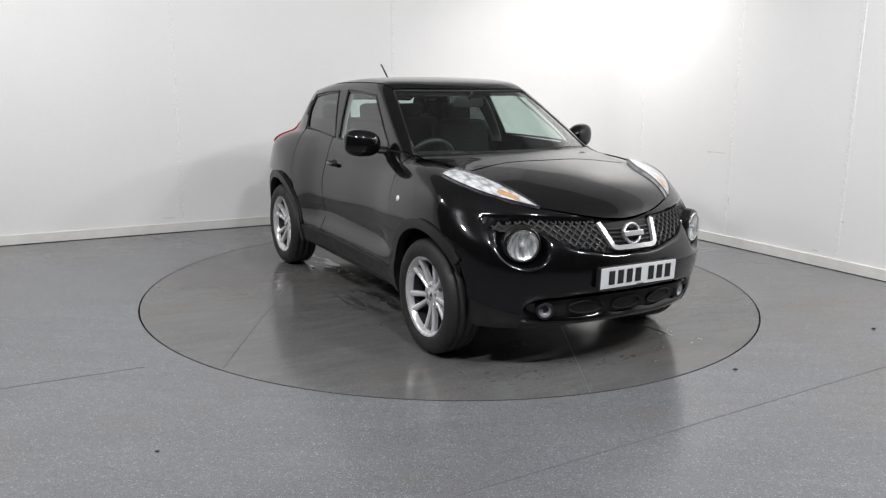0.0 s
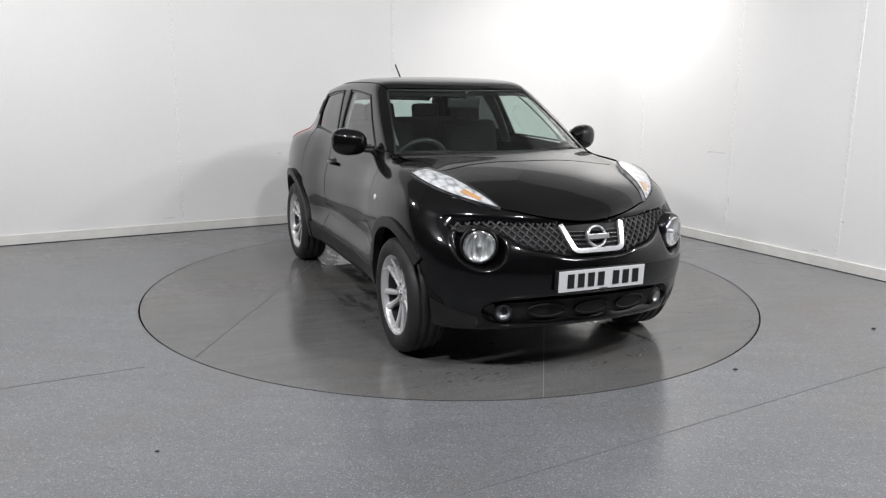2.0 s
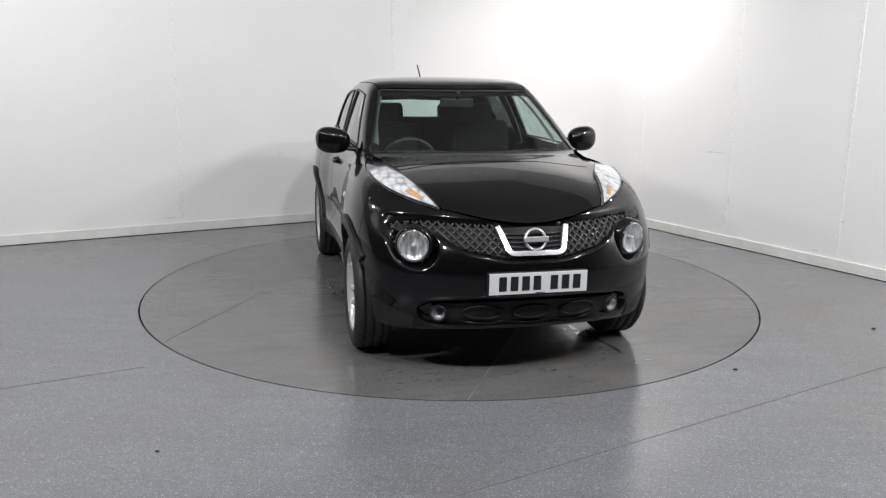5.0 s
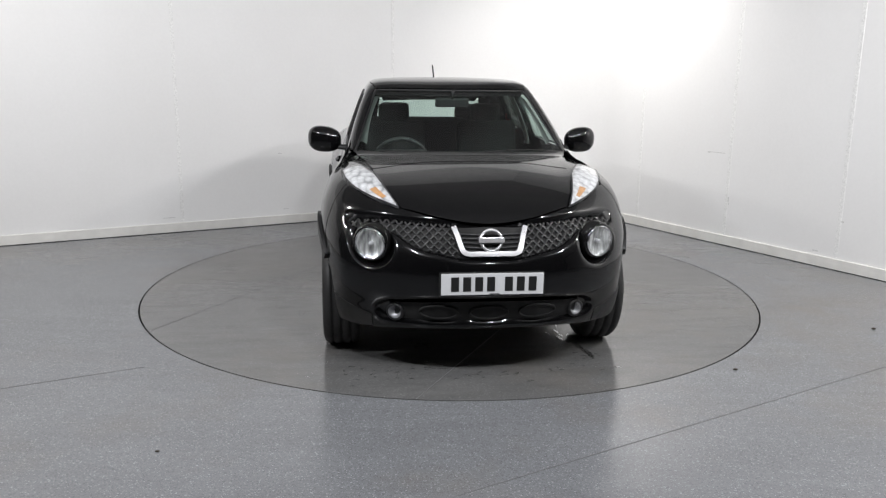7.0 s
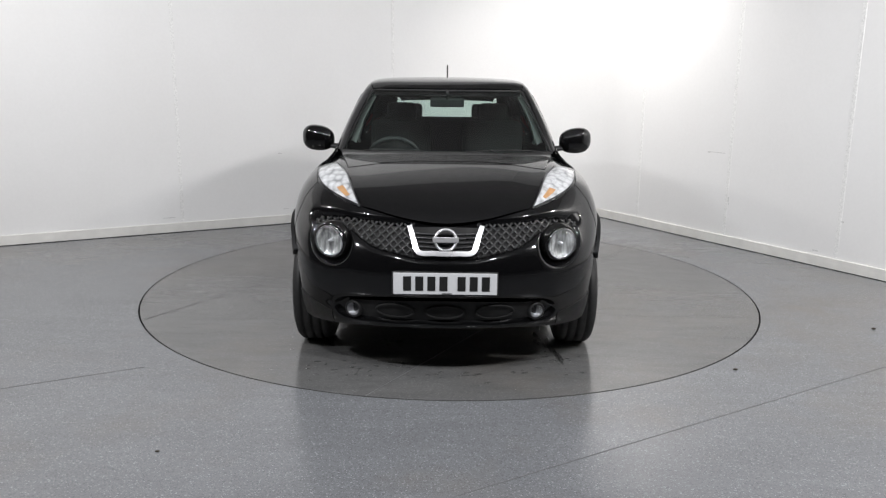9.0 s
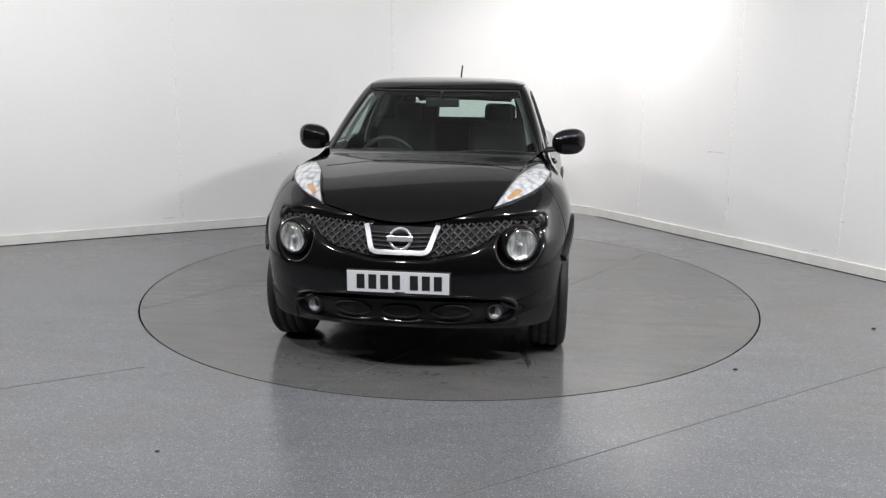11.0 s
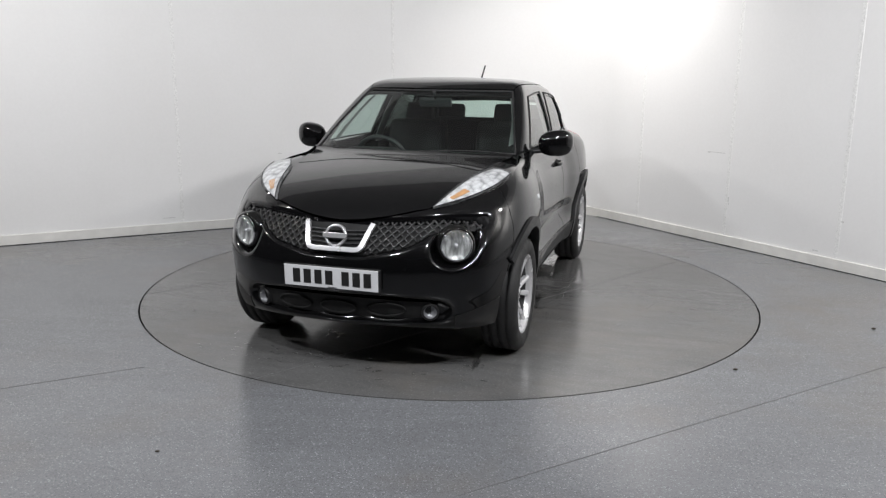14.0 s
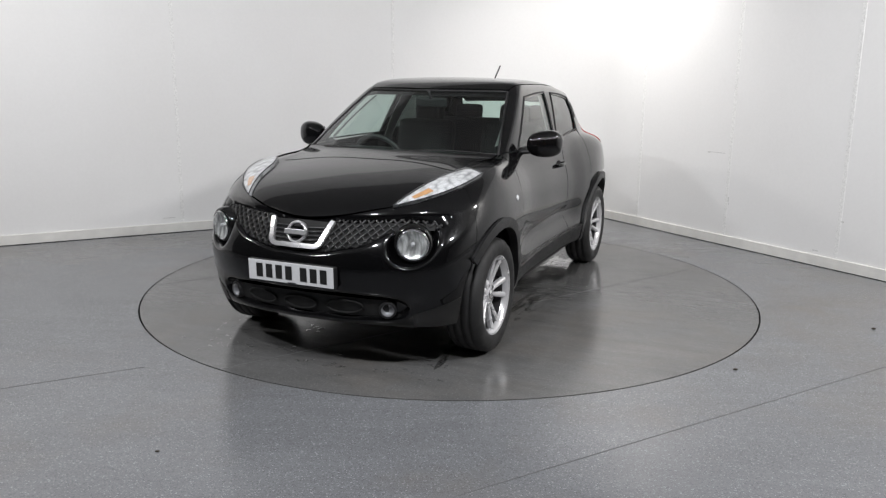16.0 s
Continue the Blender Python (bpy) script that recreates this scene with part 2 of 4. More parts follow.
def lower_form(x, y, z):
    ay = np.sqrt(y * y + 1e-6)
    door = 1 / (1 + np.exp(-(x + 0.72) / 0.07)) / (1 + np.exp((x - 0.70) / 0.07))
    waist = -0.030 * np.exp(-(((z - 0.545) / 0.065) ** 2)) * door + 0.030 * np.exp(-(((z - 0.43) / 0.07) ** 2)) * door
    haunch = 0.036 * np.exp(-(((x + 1.50) / 0.32) ** 2) - ((z - 1.05) / 0.15) ** 2)
    side = ay - (PLAN(x) + TUMBLE(z) + waist + haunch)
    peak = 0.018 * np.exp(-(((ay - 0.69) / 0.10) ** 2)) / (1 + np.exp(-(x - 0.95) / 0.06)) / (1 + np.exp((x - 1.62) / 0.07))
    top = z - (HOOD(x) - 0.05 * (ay / 0.8) ** 2 + peak)
    c = (0.33 * ay**2 + 0.22 * ay**4) * (1 + 0.30 / (1 + np.exp(-(z - 0.78) / 0.05)))
    front = x - (NOSE(z) - c)
    rear = -x - (TAIL(z) - 0.16 * (ay / 0.8) ** 2)
    f = soft_max(side, top, 0.055)
    f = soft_max(f, front, 0.075)
    f = soft_max(f, rear, 0.09)
    return soft_max(f, SILL(x) - z, 0.03)


def cabin_form(x, y, z):
    ay = np.sqrt(y * y + 1e-6)
    side = (ay - (0.732 + GPLAN(x) - 0.325 * (z - 1.11) - 0.12 * np.clip(z - 1.11, 0, 1) ** 2)) * 0.93
    top = z - (ROOF(x) - 0.010 - 0.012 * (ay / 0.55) ** 2)
    screen = (x - (1.0 - 1.80 * (z - 1.095) - 0.30 * (z - 1.1) * (z - 1.49) - 0.47 * ay**2)) * 0.47
    back = (-x - (1.84 - 0.82 * (z - 1.05) - 0.92 * ay**2)) * 0.72
    f = soft_max(side, top, 0.045)
    f = soft_max(f, screen, 0.02)
    f = soft_max(f, back, 0.05)
    return soft_max(f, 1.0 - z, 0.03)


def body_form(p):
    x, y, z = p[:, 0], p[:, 1], p[:, 2]
    return soft_min(lower_form(x, y, z), cabin_form(x, y, z), 0.03)


def lower_only(p):
    return lower_form(p[:, 0], p[:, 1], p[:, 2])


def cabin_only(p):
    return cabin_form(p[:, 0], p[:, 1], p[:, 2])


def slope(form, p, e=1e-4):
    g = np.empty_like(p)
    for k in range(3):
        d = np.zeros(3)
        d[k] = e
        g[:, k] = (form(p + d) - form(p - d)) / (2 * e)
    return g


def settle(p, form=body_form, off=0.0, rounds=14):
    """Moves points along the slope of the form until they lie on its skin; also gives the outward normals."""
    p = np.array(p, float)
    for _ in range(rounds):
        g = slope(form, p)
        step = (form(p) - off) / np.maximum((g * g).sum(1), 0.05)
        p -= np.clip(step, -0.06, 0.06)[:, None] * g
    g = slope(form, p)
    return p, g / np.linalg.norm(g, axis=1)[:, None]


def panel(curves, nu, nv, form=body_form, off=0.0, thick=0.012, sunk=None, inset=0.0):
    """A shell panel: a loft through curves, laid on the form, with turned-in edges."""
    rows = np.stack([resample(c, nu) for c in curves])
    if len(curves) > 2:
        t = np.linspace(0, 1, len(curves))
        grid = hermite(t, rows.reshape(len(curves), -1), np.linspace(0, 1, nv)).reshape(nv, nu, 3)
    else:
        w = np.linspace(0, 1, nv)[:, None, None]
        grid = rows[0] * (1 - w) + rows[1] * w
    if inset:
        mid_u = grid.mean(1, keepdims=True)
        span = np.linalg.norm(grid[:, -1] - grid[:, 0], axis=1).mean()
        grid = mid_u + (grid - mid_u) * (1 - 2 * inset / span)
        mid_v = grid.mean(0, keepdims=True)
        span = np.linalg.norm(grid[-1] - grid[0], axis=1).mean()
        grid = mid_v + (grid - mid_v) * (1 - 2 * inset / span)
    p, n = settle(grid.reshape(-1, 3), form, off)
    if sunk is not None:
        p = p - n * sunk(p)[:, None]
    verts = [tuple(v) for v in p]
    faces = [(j * nu + i, j * nu + i + 1, (j + 1) * nu + i + 1, (j + 1) * nu + i) for j in range(nv - 1) for i in range(nu - 1)]
    a, b, c = p[0], p[1], p[nu]
    if np.dot(np.cross(b - a, c - a), n[0]) < 0:
        faces = [f[::-1] for f in faces]
    ring = [i for i in range(nu)] + [j * nu + nu - 1 for j in range(1, nv)] + [(nv - 1) * nu + i for i in range(nu - 2, -1, -1)] + [j * nu for j in range(nv - 2, 0, -1)]
    base = len(verts)
    verts += [tuple(p[i]) for i in ring] + [tuple(p[i] - n[i] * thick) for i in ring]
    k = len(ring)
    faces += [(base + i, base + (i + 1) % k, base + k + (i + 1) % k, base + k + i) for i in range(k)]
    return verts, faces


def mirrored_curve(half):
    """A whole cross curve from its half, centre first."""
    h = [tuple(q) for q in half]
    return [(x, -y, z) for x, y, z in reversed(h)] + (h[1:] if abs(h[0][1]) < 1e-6 else h)

# ---------------------------------------------------------------- the room
CORNER = Vector((1.143, 4.052, 0.0))
ALONG_LEFT, ALONG_RIGHT = Vector((-0.875, -0.484, 0.0)).normalized(), Vector((0.529, -0.848, 0.0)).normalized()
JOINTS_LEFT, JOINTS_RIGHT = (2.045, 4.37), (1.67, 2.83, 3.99, 5.15)
PUDDLES = ((-0.8, 0.56, 0.5, 0.25, 10, ((-0.82, 0.60, 0.30, 0.10), (-0.35, 0.56, 0.30, 0.06), (-0.6, 0.70, 0.2, 0.03))), (-0.8, -0.58, 0.4, 0.2, 10, ((-0.85, -0.58, 0.28, 0.07), (-0.45, -0.6, 0.2, 0.04))), (-0.75, -0.58, 0.5, 0.14, 22), (0.15, 0.66, 0.7, 0.12, 30), (0.2, -0.64, 0.7, 0.12, 24), (0.45, 0.74, 0.3, 0.1, 4, tuple((0.30 - 0.06 * k, 0.60 + 0.028 * k, 0.42, 0.005) for k in range(11))), (1.3, 0.55, 0.2, 0.1, 6), (1.35, -0.36, 0.1, 0.1, 5), (0.3, -0.84, 0.4, 0.1, 6, tuple((0.75 - 0.10 * k, -0.70 - 0.022 * k, 0.26, 0.0045) for k in range(10))), (-1.0, 0.62, 0.3, 0.15, 10, ((-1.05, 0.60, 0.30, 0.12), (-0.75, 0.72, 0.22, 0.07))), (1.62, 0.61, 0.1, 0.04, 6, ((1.42, 0.60, 0.16, 0.022), (1.6, 0.63, 0.12, 0.012))))
WALL_H, RING, DISC_R = 3.3, 2.234, 2.223


def wall(name, a, b, thick, height, material, label, foot=0.0):
    """A straight wall whose room face runs from a to b; thick: to its outer side."""
    d = (b - a).normalized()
    n = Vector((d.y, -d.x, 0))
    bm = bmesh.new()
    pts = [a, b, b - n * thick, a - n * thick]
    low = [bm.verts.new((p.x, p.y, foot)) for p in pts]
    top = [bm.verts.new((p.x, p.y, height)) for p in pts]
    bm.faces.new(low), bm.faces.new(top)
    for i in range(4):
        bm.faces.new((low[i], low[(i + 1) % 4], top[(i + 1) % 4], top[i]))
    return tagged(part(name, bm, material, None, label), kind="structure", category="wall")


FAR_L, FAR_R = CORNER + ALONG_LEFT * 9.5, CORNER + ALONG_RIGHT * 12.5
FAR = FAR_L + ALONG_RIGHT * 12.5
wall("wall_west", FAR_L, CORNER, 0.15, WALL_H, M_WALL, "white painted panel wall with faint scuffs")
wall("wall_east", CORNER, FAR_R, 0.15, WALL_H, M_WALL, "white painted panel wall with joints and scuffs")
# Unseen upper walls, added to shape the reflections on hood and roof.
wall("wall_west_upper", FAR_L, CORNER, 0.15, 4.6, M_UPPER, "grey upper wall above the white panels", WALL_H)
wall("wall_east_upper", CORNER, FAR_R, 0.15, 4.6, M_UPPER, "grey upper wall above the white panels", WALL_H)
wall("wall_south", FAR_R, FAR, 0.15, 4.6, M_REAR, "plain dark grey wall behind the camera")
wall("wall_north", FAR, FAR_L, 0.15, 4.6, M_REAR, "plain dark grey wall beside the camera")
bm = bmesh.new()
box(bm, (0, -3.5, 4.7), (26, 24, 0.2))
tagged(part("ceiling", bm, M_CEIL, None, "grey unlit ceiling above the lamps"), kind="structure", category="ceiling")


def floor_sheet():
    n, verts, faces = 144, [], []
    for r in (RING, 3.2, 5.0, 8.0, 15.0):
        verts += [(r * math.cos(2 * math.pi * i / n), r * math.sin(2 * math.pi * i / n) - (2.0 if r > 10 else 0), 0.0) for i in range(n)]
    verts += [(RING * math.cos(2 * math.pi * i / n), RING * math.sin(2 * math.pi * i / n), -0.05) for i in range(n)]
    for k in range(4):
        faces += [(k * n + i, (k + 1) * n + i, (k + 1) * n + (i + 1) % n, k * n + (i + 1) % n) for i in range(n)]
    faces += [(5 * n + i, i, (i + 1) % n, 5 * n + (i + 1) % n) for i in range(n)]
    ob = build("floor", verts, faces, M_FLOOR, None, "speckled grey vinyl floor with a satin sheen", smooth=False)
    tagged(ob, kind="structure", category="floor")
    v, f = lathe([(0.0, -0.06), (2.5, -0.06)], 64)
    tagged(build("turntable_pit", v, f, M_GAP, None, "dark pit under the turntable edge", smooth=False), kind="structure", category="pit")


floor_sheet()


def strip(name, a, b, width, height, material, label, parent=None):
    a, b = Vector(a), Vector(b)
    d = b - a
    bm = bmesh.new()
    box(bm, (*((a + b) / 2).xy, height / 2), (d.length, width, height), 0, (0, 0, math.degrees(math.atan2(d.y, d.x))))
    return part(name, bm, material, parent, label)


def skirting(name, a, d, length):
    n = Vector((-d.y, d.x, 0))
    if n.dot(-a) < 0:
        n = -n
    bm = bmesh.new()
    mid = a + d * (length / 2) + n * 0.009
    box(bm, (mid.x, mid.y, 0.0475), (length, 0.018, 0.095), 0.004, (0, 0, math.degrees(math.atan2(d.y, d.x))))
    tagged(part(name, bm, M_SKIRT, None, "off-white scuffed skirting board"), kind="structure", category="skirting")
    bm = bmesh.new()
    mid = a + d * (length / 2) + n * 0.021
    box(bm, (mid.x, mid.y, 0.003), (length, 0.006, 0.006), 0, (0, 0, math.degrees(math.atan2(d.y, d.x))))
    tagged(part("trim", bm, M_GAP, None, "dark sealant line along the skirting"), kind="structure", category="trim")


COVE_R = 1.25


def cove():
    """The rounded corner where the two white walls run into each other, with its own skirting."""
    half = ALONG_LEFT.angle(ALONG_RIGHT) / 2
    mid = (ALONG_LEFT + ALONG_RIGHT).normalized()
    centre = CORNER + mid * (COVE_R / math.sin(half))
    t = COVE_R / math.tan(half)
    a, b = CORNER + ALONG_LEFT * t - centre, CORNER + ALONG_RIGHT * t - centre
    a0, a1 = math.atan2(a.y, a.x), math.atan2(b.y, b.x)
    n = 40
    for name, near, deep, z0, z1, material, label in (("wall_corner", 0.0, 0.02, 0.0, WALL_H, M_WALL, "white rounded wall corner"), ("baseboard_corner", -0.018, 0.0, 0.0, 0.095, M_SKIRT, "off-white curved skirting board")):
        v, f = [], []
        for i in range(n + 1):
            w = a0 + (a1 - a0) * i / n
            for r, z in ((COVE_R + near, z0), (COVE_R + near, z1), (COVE_R + deep, z1), (COVE_R + deep, z0)):
                v.append((centre.x + r * math.cos(w), centre.y + r * math.sin(w), z))
        for i in range(n):
            for q in range(4):
                f.append((i * 4 + q, i * 4 + (q + 1) % 4, i * 4 + 4 + (q + 1) % 4, i * 4 + 4 + q))
        ob = build(name, v, f, material, None, label)
        for e in ob.data.edges:
            e.use_edge_sharp = abs(e.vertices[0] - e.vertices[1]) == 4
        tagged(ob, kind="structure", category="wall" if z1 > 1 else "skirting")


cove()
skirting("baseboard", CORNER, ALONG_LEFT, 9.5)
skirting("baseboard", CORNER, ALONG_RIGHT, 12.5)


def joint(d, s, z0, wide=0.035):
    """A slim vertical cover strip over a joint of wall panels."""
    n = Vector((-d.y, d.x, 0))
    if n.dot(-CORNER) < 0:
        n = -n
    p = CORNER + d * s + n * 0.0005
    bm = bmesh.new()
    box(bm, (p.x, p.y, (z0 + WALL_H) / 2), (wide, 0.004, WALL_H - z0), 0.001, (0, 0, math.degrees(math.atan2(d.y, d.x))))
    tagged(part("panel_joint", bm, M_STRIP, None, "slim white cover strip over a wall panel joint"), category="joint strip", group="wall joint strips")


for s in JOINTS_LEFT:
    joint(ALONG_LEFT, s, 0.1)
for s in JOINTS_RIGHT:
    joint(ALONG_RIGHT, s, 0.1)

tagged(strip("floor_seam", (-5.5, -3.93, 0), (-1.652, -1.831, 0), 0.003, 0.0015, M_SEAM, "thin welded seam in the vinyl floor"), category="seam")
tagged(strip("floor_seam", (-1.2, -3.90, 0), (5.2, 0.02, 0), 0.003, 0.0015, M_SEAM, "thin welded seam in the vinyl floor"), category="seam")

# ---------------------------------------------------------------- turntable
turntable = empty("turntable", "round grey vinyl-topped turntable set flush in the floor", "turntable")
v, f = lathe([(0.0, 0.0), (1.0, 0.0), (2.0, 0.0), (DISC_R, 0.0), (DISC_R, -0.05)], 144)
build("platform", v, f, M_DISC, turntable, "speckled grey vinyl top with smears", smooth=False)

# ---------------------------------------------------------------- the car
car = empty("car", "black compact crossover car standing on the turntable", "car")


def both(name, vf, material, label=""):
    """The same part on the left and the right side."""
    a = build(name, *vf, material, car, label)
    b = build(name, *flipped(vf), material, car, label)
    return a, b


def smooth_step(a, b, x):
    t = np.clip((x - a) / (b - a), 0, 1)
    return t * t * (3 - 2 * t)


WHEELS = ((1.265, 0.7625), (1.265, -0.7625), (-1.265, 0.7625), (-1.265, -0.7625))
AXLE = 0.332


def shell():
    """The inner body shell, open at the wheels and under the cabin."""
    ns, na = 150, 84
    xs = np.concatenate([[-2.05] * 4, np.linspace(-2.0, 2.05, ns - 8), [2.1] * 4])
    sc = np.concatenate([[0.03, 0.3, 0.6, 0.85], np.ones(ns - 8), [0.85, 0.6, 0.3, 0.03]])
    a = 2 * np.pi * np.arange(na) / na
    p = np.stack([np.repeat(xs, na), (sc[:, None] * 0.84 * np.sign(np.cos(a)) * np.abs(np.cos(a)) ** 0.6).ravel(), 0.66 + (sc[:, None] * 0.42 * np.sign(np.sin(a)) * np.abs(np.sin(a)) ** 0.6).ravel()], 1)
    p, n = settle(p, lower_only, -0.008, 20)
    p -= n * (0.085 * smooth_step(1.66, 1.82, p[:, 0]) * (p[:, 2] < 0.97))[:, None]
    inside = cabin_only(p) < -0.02
    hole = np.zeros(len(p), bool)
    for wx, _ in WHEELS[::2]:
        hole |= ((p[:, 0] - wx) ** 2 + (p[:, 2] - AXLE) ** 2 < 0.412**2) & (np.abs(p[:, 1]) > 0.4)
    faces = []
    for i in range(ns - 1):
        for j in range(na):
            q = (i * na + j, i * na + (j + 1) % na, (i + 1) * na + (j + 1) % na, (i + 1) * na + j)
            if not all(inside[k] for k in q) and not any(hole[k] for k in q):
                faces.append(q[::-1])
    build("body_shell", p, faces, M_PAINT, car, "glossy black painted body shell and rear quarters")


shell()

GR_TOP = curve([(0.0, 0.842), (0.2, 0.838), (0.32, 0.841), (0.44, 0.846), (0.57, 0.850), (0.70, 0.842), (0.78, 0.836)])
GR_LOW = curve([(0.0, 0.666), (0.15, 0.668), (0.25, 0.688), (0.37, 0.716), (0.43, 0.748), (0.49, 0.782), (0.54, 0.797), (0.62, 0.80), (0.78, 0.795)])
LAMP = Vector((1.866, 0.602, 0.720))
FOG = Vector((1.895, 0.483, 0.366))


def nose_recess(p):
    """How far the front skin is sunk for the grille, the lamps and the lower intake."""
    ay, z = np.abs(p[:, 1]), p[:, 2]
    e = 0.006
    sig = lambda d: 1 / (1 + np.exp(-np.clip(d / e, -30, 30)))
    grille = sig(GR_TOP(ay) - z) * sig(z - GR_LOW(ay)) * sig(0.72 - ay)
    lamp = sig(0.102 - np.hypot(ay - LAMP.y, (z - LAMP.z) * 0.97))
    low = curve([(0.0, 0.315), (0.4, 0.312), (0.5, 0.318), (0.56, 0.335), (0.585, 0.365), (0.60, 0.40), (0.8, 0.42)])(ay)
    high = curve([(0.0, 0.453), (0.3, 0.448), (0.43, 0.436), (0.52, 0.425), (0.56, 0.408), (0.585, 0.385), (0.60, 0.35), (0.8, 0.33)])(ay)
    intake = sig(high - z) * sig(z - low)
    holes = sum(sig(0.06 - np.hypot((p[:, 1] - c) * 0.52, z - 0.375)) for c in (-0.26, 0.0, 0.26))
    return 0.028 * grille + 0.065 * lamp * (1 - grille * 0.5) + 0.035 * intake + 0.05 * holes


BUMPER = [
    [(1.965, 0, 0.850), (1.91, 0.23, 0.856), (1.795, 0.445, 0.892), (1.66, 0.598, 0.917), (1.53, 0.69, 0.953), (1.46, 0.728, 0.970)],
    [(2.04, 0, 0.76), (1.99, 0.25, 0.76), (1.92, 0.46, 0.77), (1.82, 0.63, 0.79), (1.66, 0.77, 0.80), (1.526, 0.82, 0.80)],
    [(2.09, 0, 0.62), (2.05, 0.25, 0.62), (1.97, 0.47, 0.62), (1.86, 0.66, 0.62), (1.71, 0.80, 0.62), (1.596, 0.84, 0.62)],
    [(2.08, 0, 0.45), (2.04, 0.25, 0.45), (1.95, 0.48, 0.45), (1.86, 0.66, 0.45), (1.74, 0.78, 0.45), (1.66, 0.83, 0.45)],
    [(1.98, 0, 0.25), (1.94, 0.25, 0.25), (1.87, 0.48, 0.25), (1.79, 0.64, 0.25), (1.71, 0.75, 0.25), (1.665, 0.80, 0.25)],
]
build("front_bumper", *panel([mirrored_curve(c) for c in BUMPER], 241, 111, lower_only, 0, 0.02, nose_recess), M_PAINT, car, "glossy black front bumper with recessed intake")
HOOD_LINES = [
    [(1.972, 0, 0.861), (1.915, 0.22, 0.866), (1.80, 0.442, 0.902)],
    [(1.82, 0, 0.942), (1.77, 0.25, 0.94), (1.65, 0.492, 0.951)],
    [(1.62, 0, 1.0), (1.58, 0.26, 0.995), (1.51, 0.528, 0.99)],
    [(1.42, 0, 1.04), (1.40, 0.28, 1.035), (1.39, 0.558, 1.017)],
    [(1.215, 0, 1.07), (1.205, 0.28, 1.065), (1.275, 0.575, 1.037)],
]
build("hood", *panel([mirrored_curve(c) for c in HOOD_LINES], 61, 61, lower_only, 0.002), M_PAINT, car, "glossy black hood")


def arc(cx, r, a0, a1, n, y=0.86):
    return [(cx + r * math.cos(radians(a0 + (a1 - a0) * i / (n - 1))), y, AXLE + r * math.sin(radians(a0 + (a1 - a0) * i / (n - 1)))) for i in range(n)]


FENDER = [
    [(1.455, 0.728, 0.975), (1.33, 0.752, 1.003), (1.24, 0.758, 1.018), (1.04, 0.742, 1.052), (0.80, 0.718, 1.078)],
    arc(1.265, 0.415, 30, 172, 9) + [(0.80, 0.85, 0.31)],
]
both("fender", panel(FENDER, 61, 41, body_form, 0.001), M_PAINT, "glossy black front fender")
both("front_door", panel([[(0.79, 0.70, 1.083), (0.2, 0.72, 1.095), (-0.395, 0.71, 1.105)], [(0.79, 0.85, 0.75), (0.2, 0.83, 0.75), (-0.425, 0.83, 0.75)], [(0.79, 0.84, 0.30), (0.2, 0.84, 0.30), (-0.45, 0.84, 0.30)]], 51, 51, body_form, 0.001), M_PAINT, "glossy black front door")
both("rear_door", panel([[(-0.405, 0.71, 1.105), (-0.66, 0.71, 1.125), (-0.985, 0.72, 1.14)], [(-0.434, 0.84, 0.75), (-0.68, 0.84, 0.78), (-0.95, 0.86, 0.80)], [(-0.459, 0.84, 0.30), (-0.65, 0.84, 0.30), (-0.86, 0.84, 0.33)]], 41, 51, body_form, 0.001), M_PAINT, "glossy black rear door")

# greenhouse
ROOF_LINES = [
    [(0.315, 0, 1.50), (0.265, 0.29, 1.49), (0.175, 0.520, 1.46)],
    [(-0.3, 0, 1.56), (-0.3, 0.28, 1.54), (-0.3, 0.550, 1.5)],
    [(-1.0, 0, 1.51), (-1.0, 0.28, 1.50), (-1.0, 0.53, 1.47)],
    [(-1.50, 0, 1.45), (-1.46, 0.25, 1.44), (-1.30, 0.47, 1.43)],
]
build("roof", *panel([mirrored_curve(c) for c in ROOF_LINES], 51, 61, cabin_only, 0.002), M_PAINT, car, "glossy black roof skin")
SCREEN = [[(1.0, 0, 1.09), (0.95, 0.36, 1.09), (0.785, 0.676, 1.096)], [(0.335, 0, 1.482), (0.29, 0.30, 1.475), (0.195, 0.522, 1.45)]]
build("windscreen", *panel([mirrored_curve(c) for c in SCREEN], 51, 31, cabin_only, -0.004, 0.005), M_GLASS, car, "clear laminated windscreen")
both("a_pillar", panel([[(0.80, 0.684, 1.09), (0.51, 0.613, 1.28), (0.180, 0.528, 1.458)], [(0.54, 0.705, 1.10), (0.34, 0.645, 1.26), (0.10, 0.575, 1.41)]], 41, 11, cabin_only, 0.001), M_PAINT, "glossy black windscreen pillar")
both("roof_rail", panel([[(0.185, 0.526, 1.462), (-0.3, 0.556, 1.5), (-0.9, 0.540, 1.47), (-1.30, 0.476, 1.43)], [(0.10, 0.60, 1.41), (-0.40, 0.60, 1.44), (-1.04, 0.61, 1.385), (-1.27, 0.58, 1.31)]], 51, 11, cabin_only, 0.0005), M_PAINT, "glossy black roof rail over the doors")
both("b_pillar", panel([[(-0.305, 0.70, 1.10), (-0.36, 0.63, 1.28), (-0.41, 0.565, 1.44)], [(-0.37, 0.70, 1.10), (-0.47, 0.63, 1.28), (-0.575, 0.565, 1.43)]], 21, 7, cabin_only, 0.001), M_GLOSS, "gloss black centre pillar")
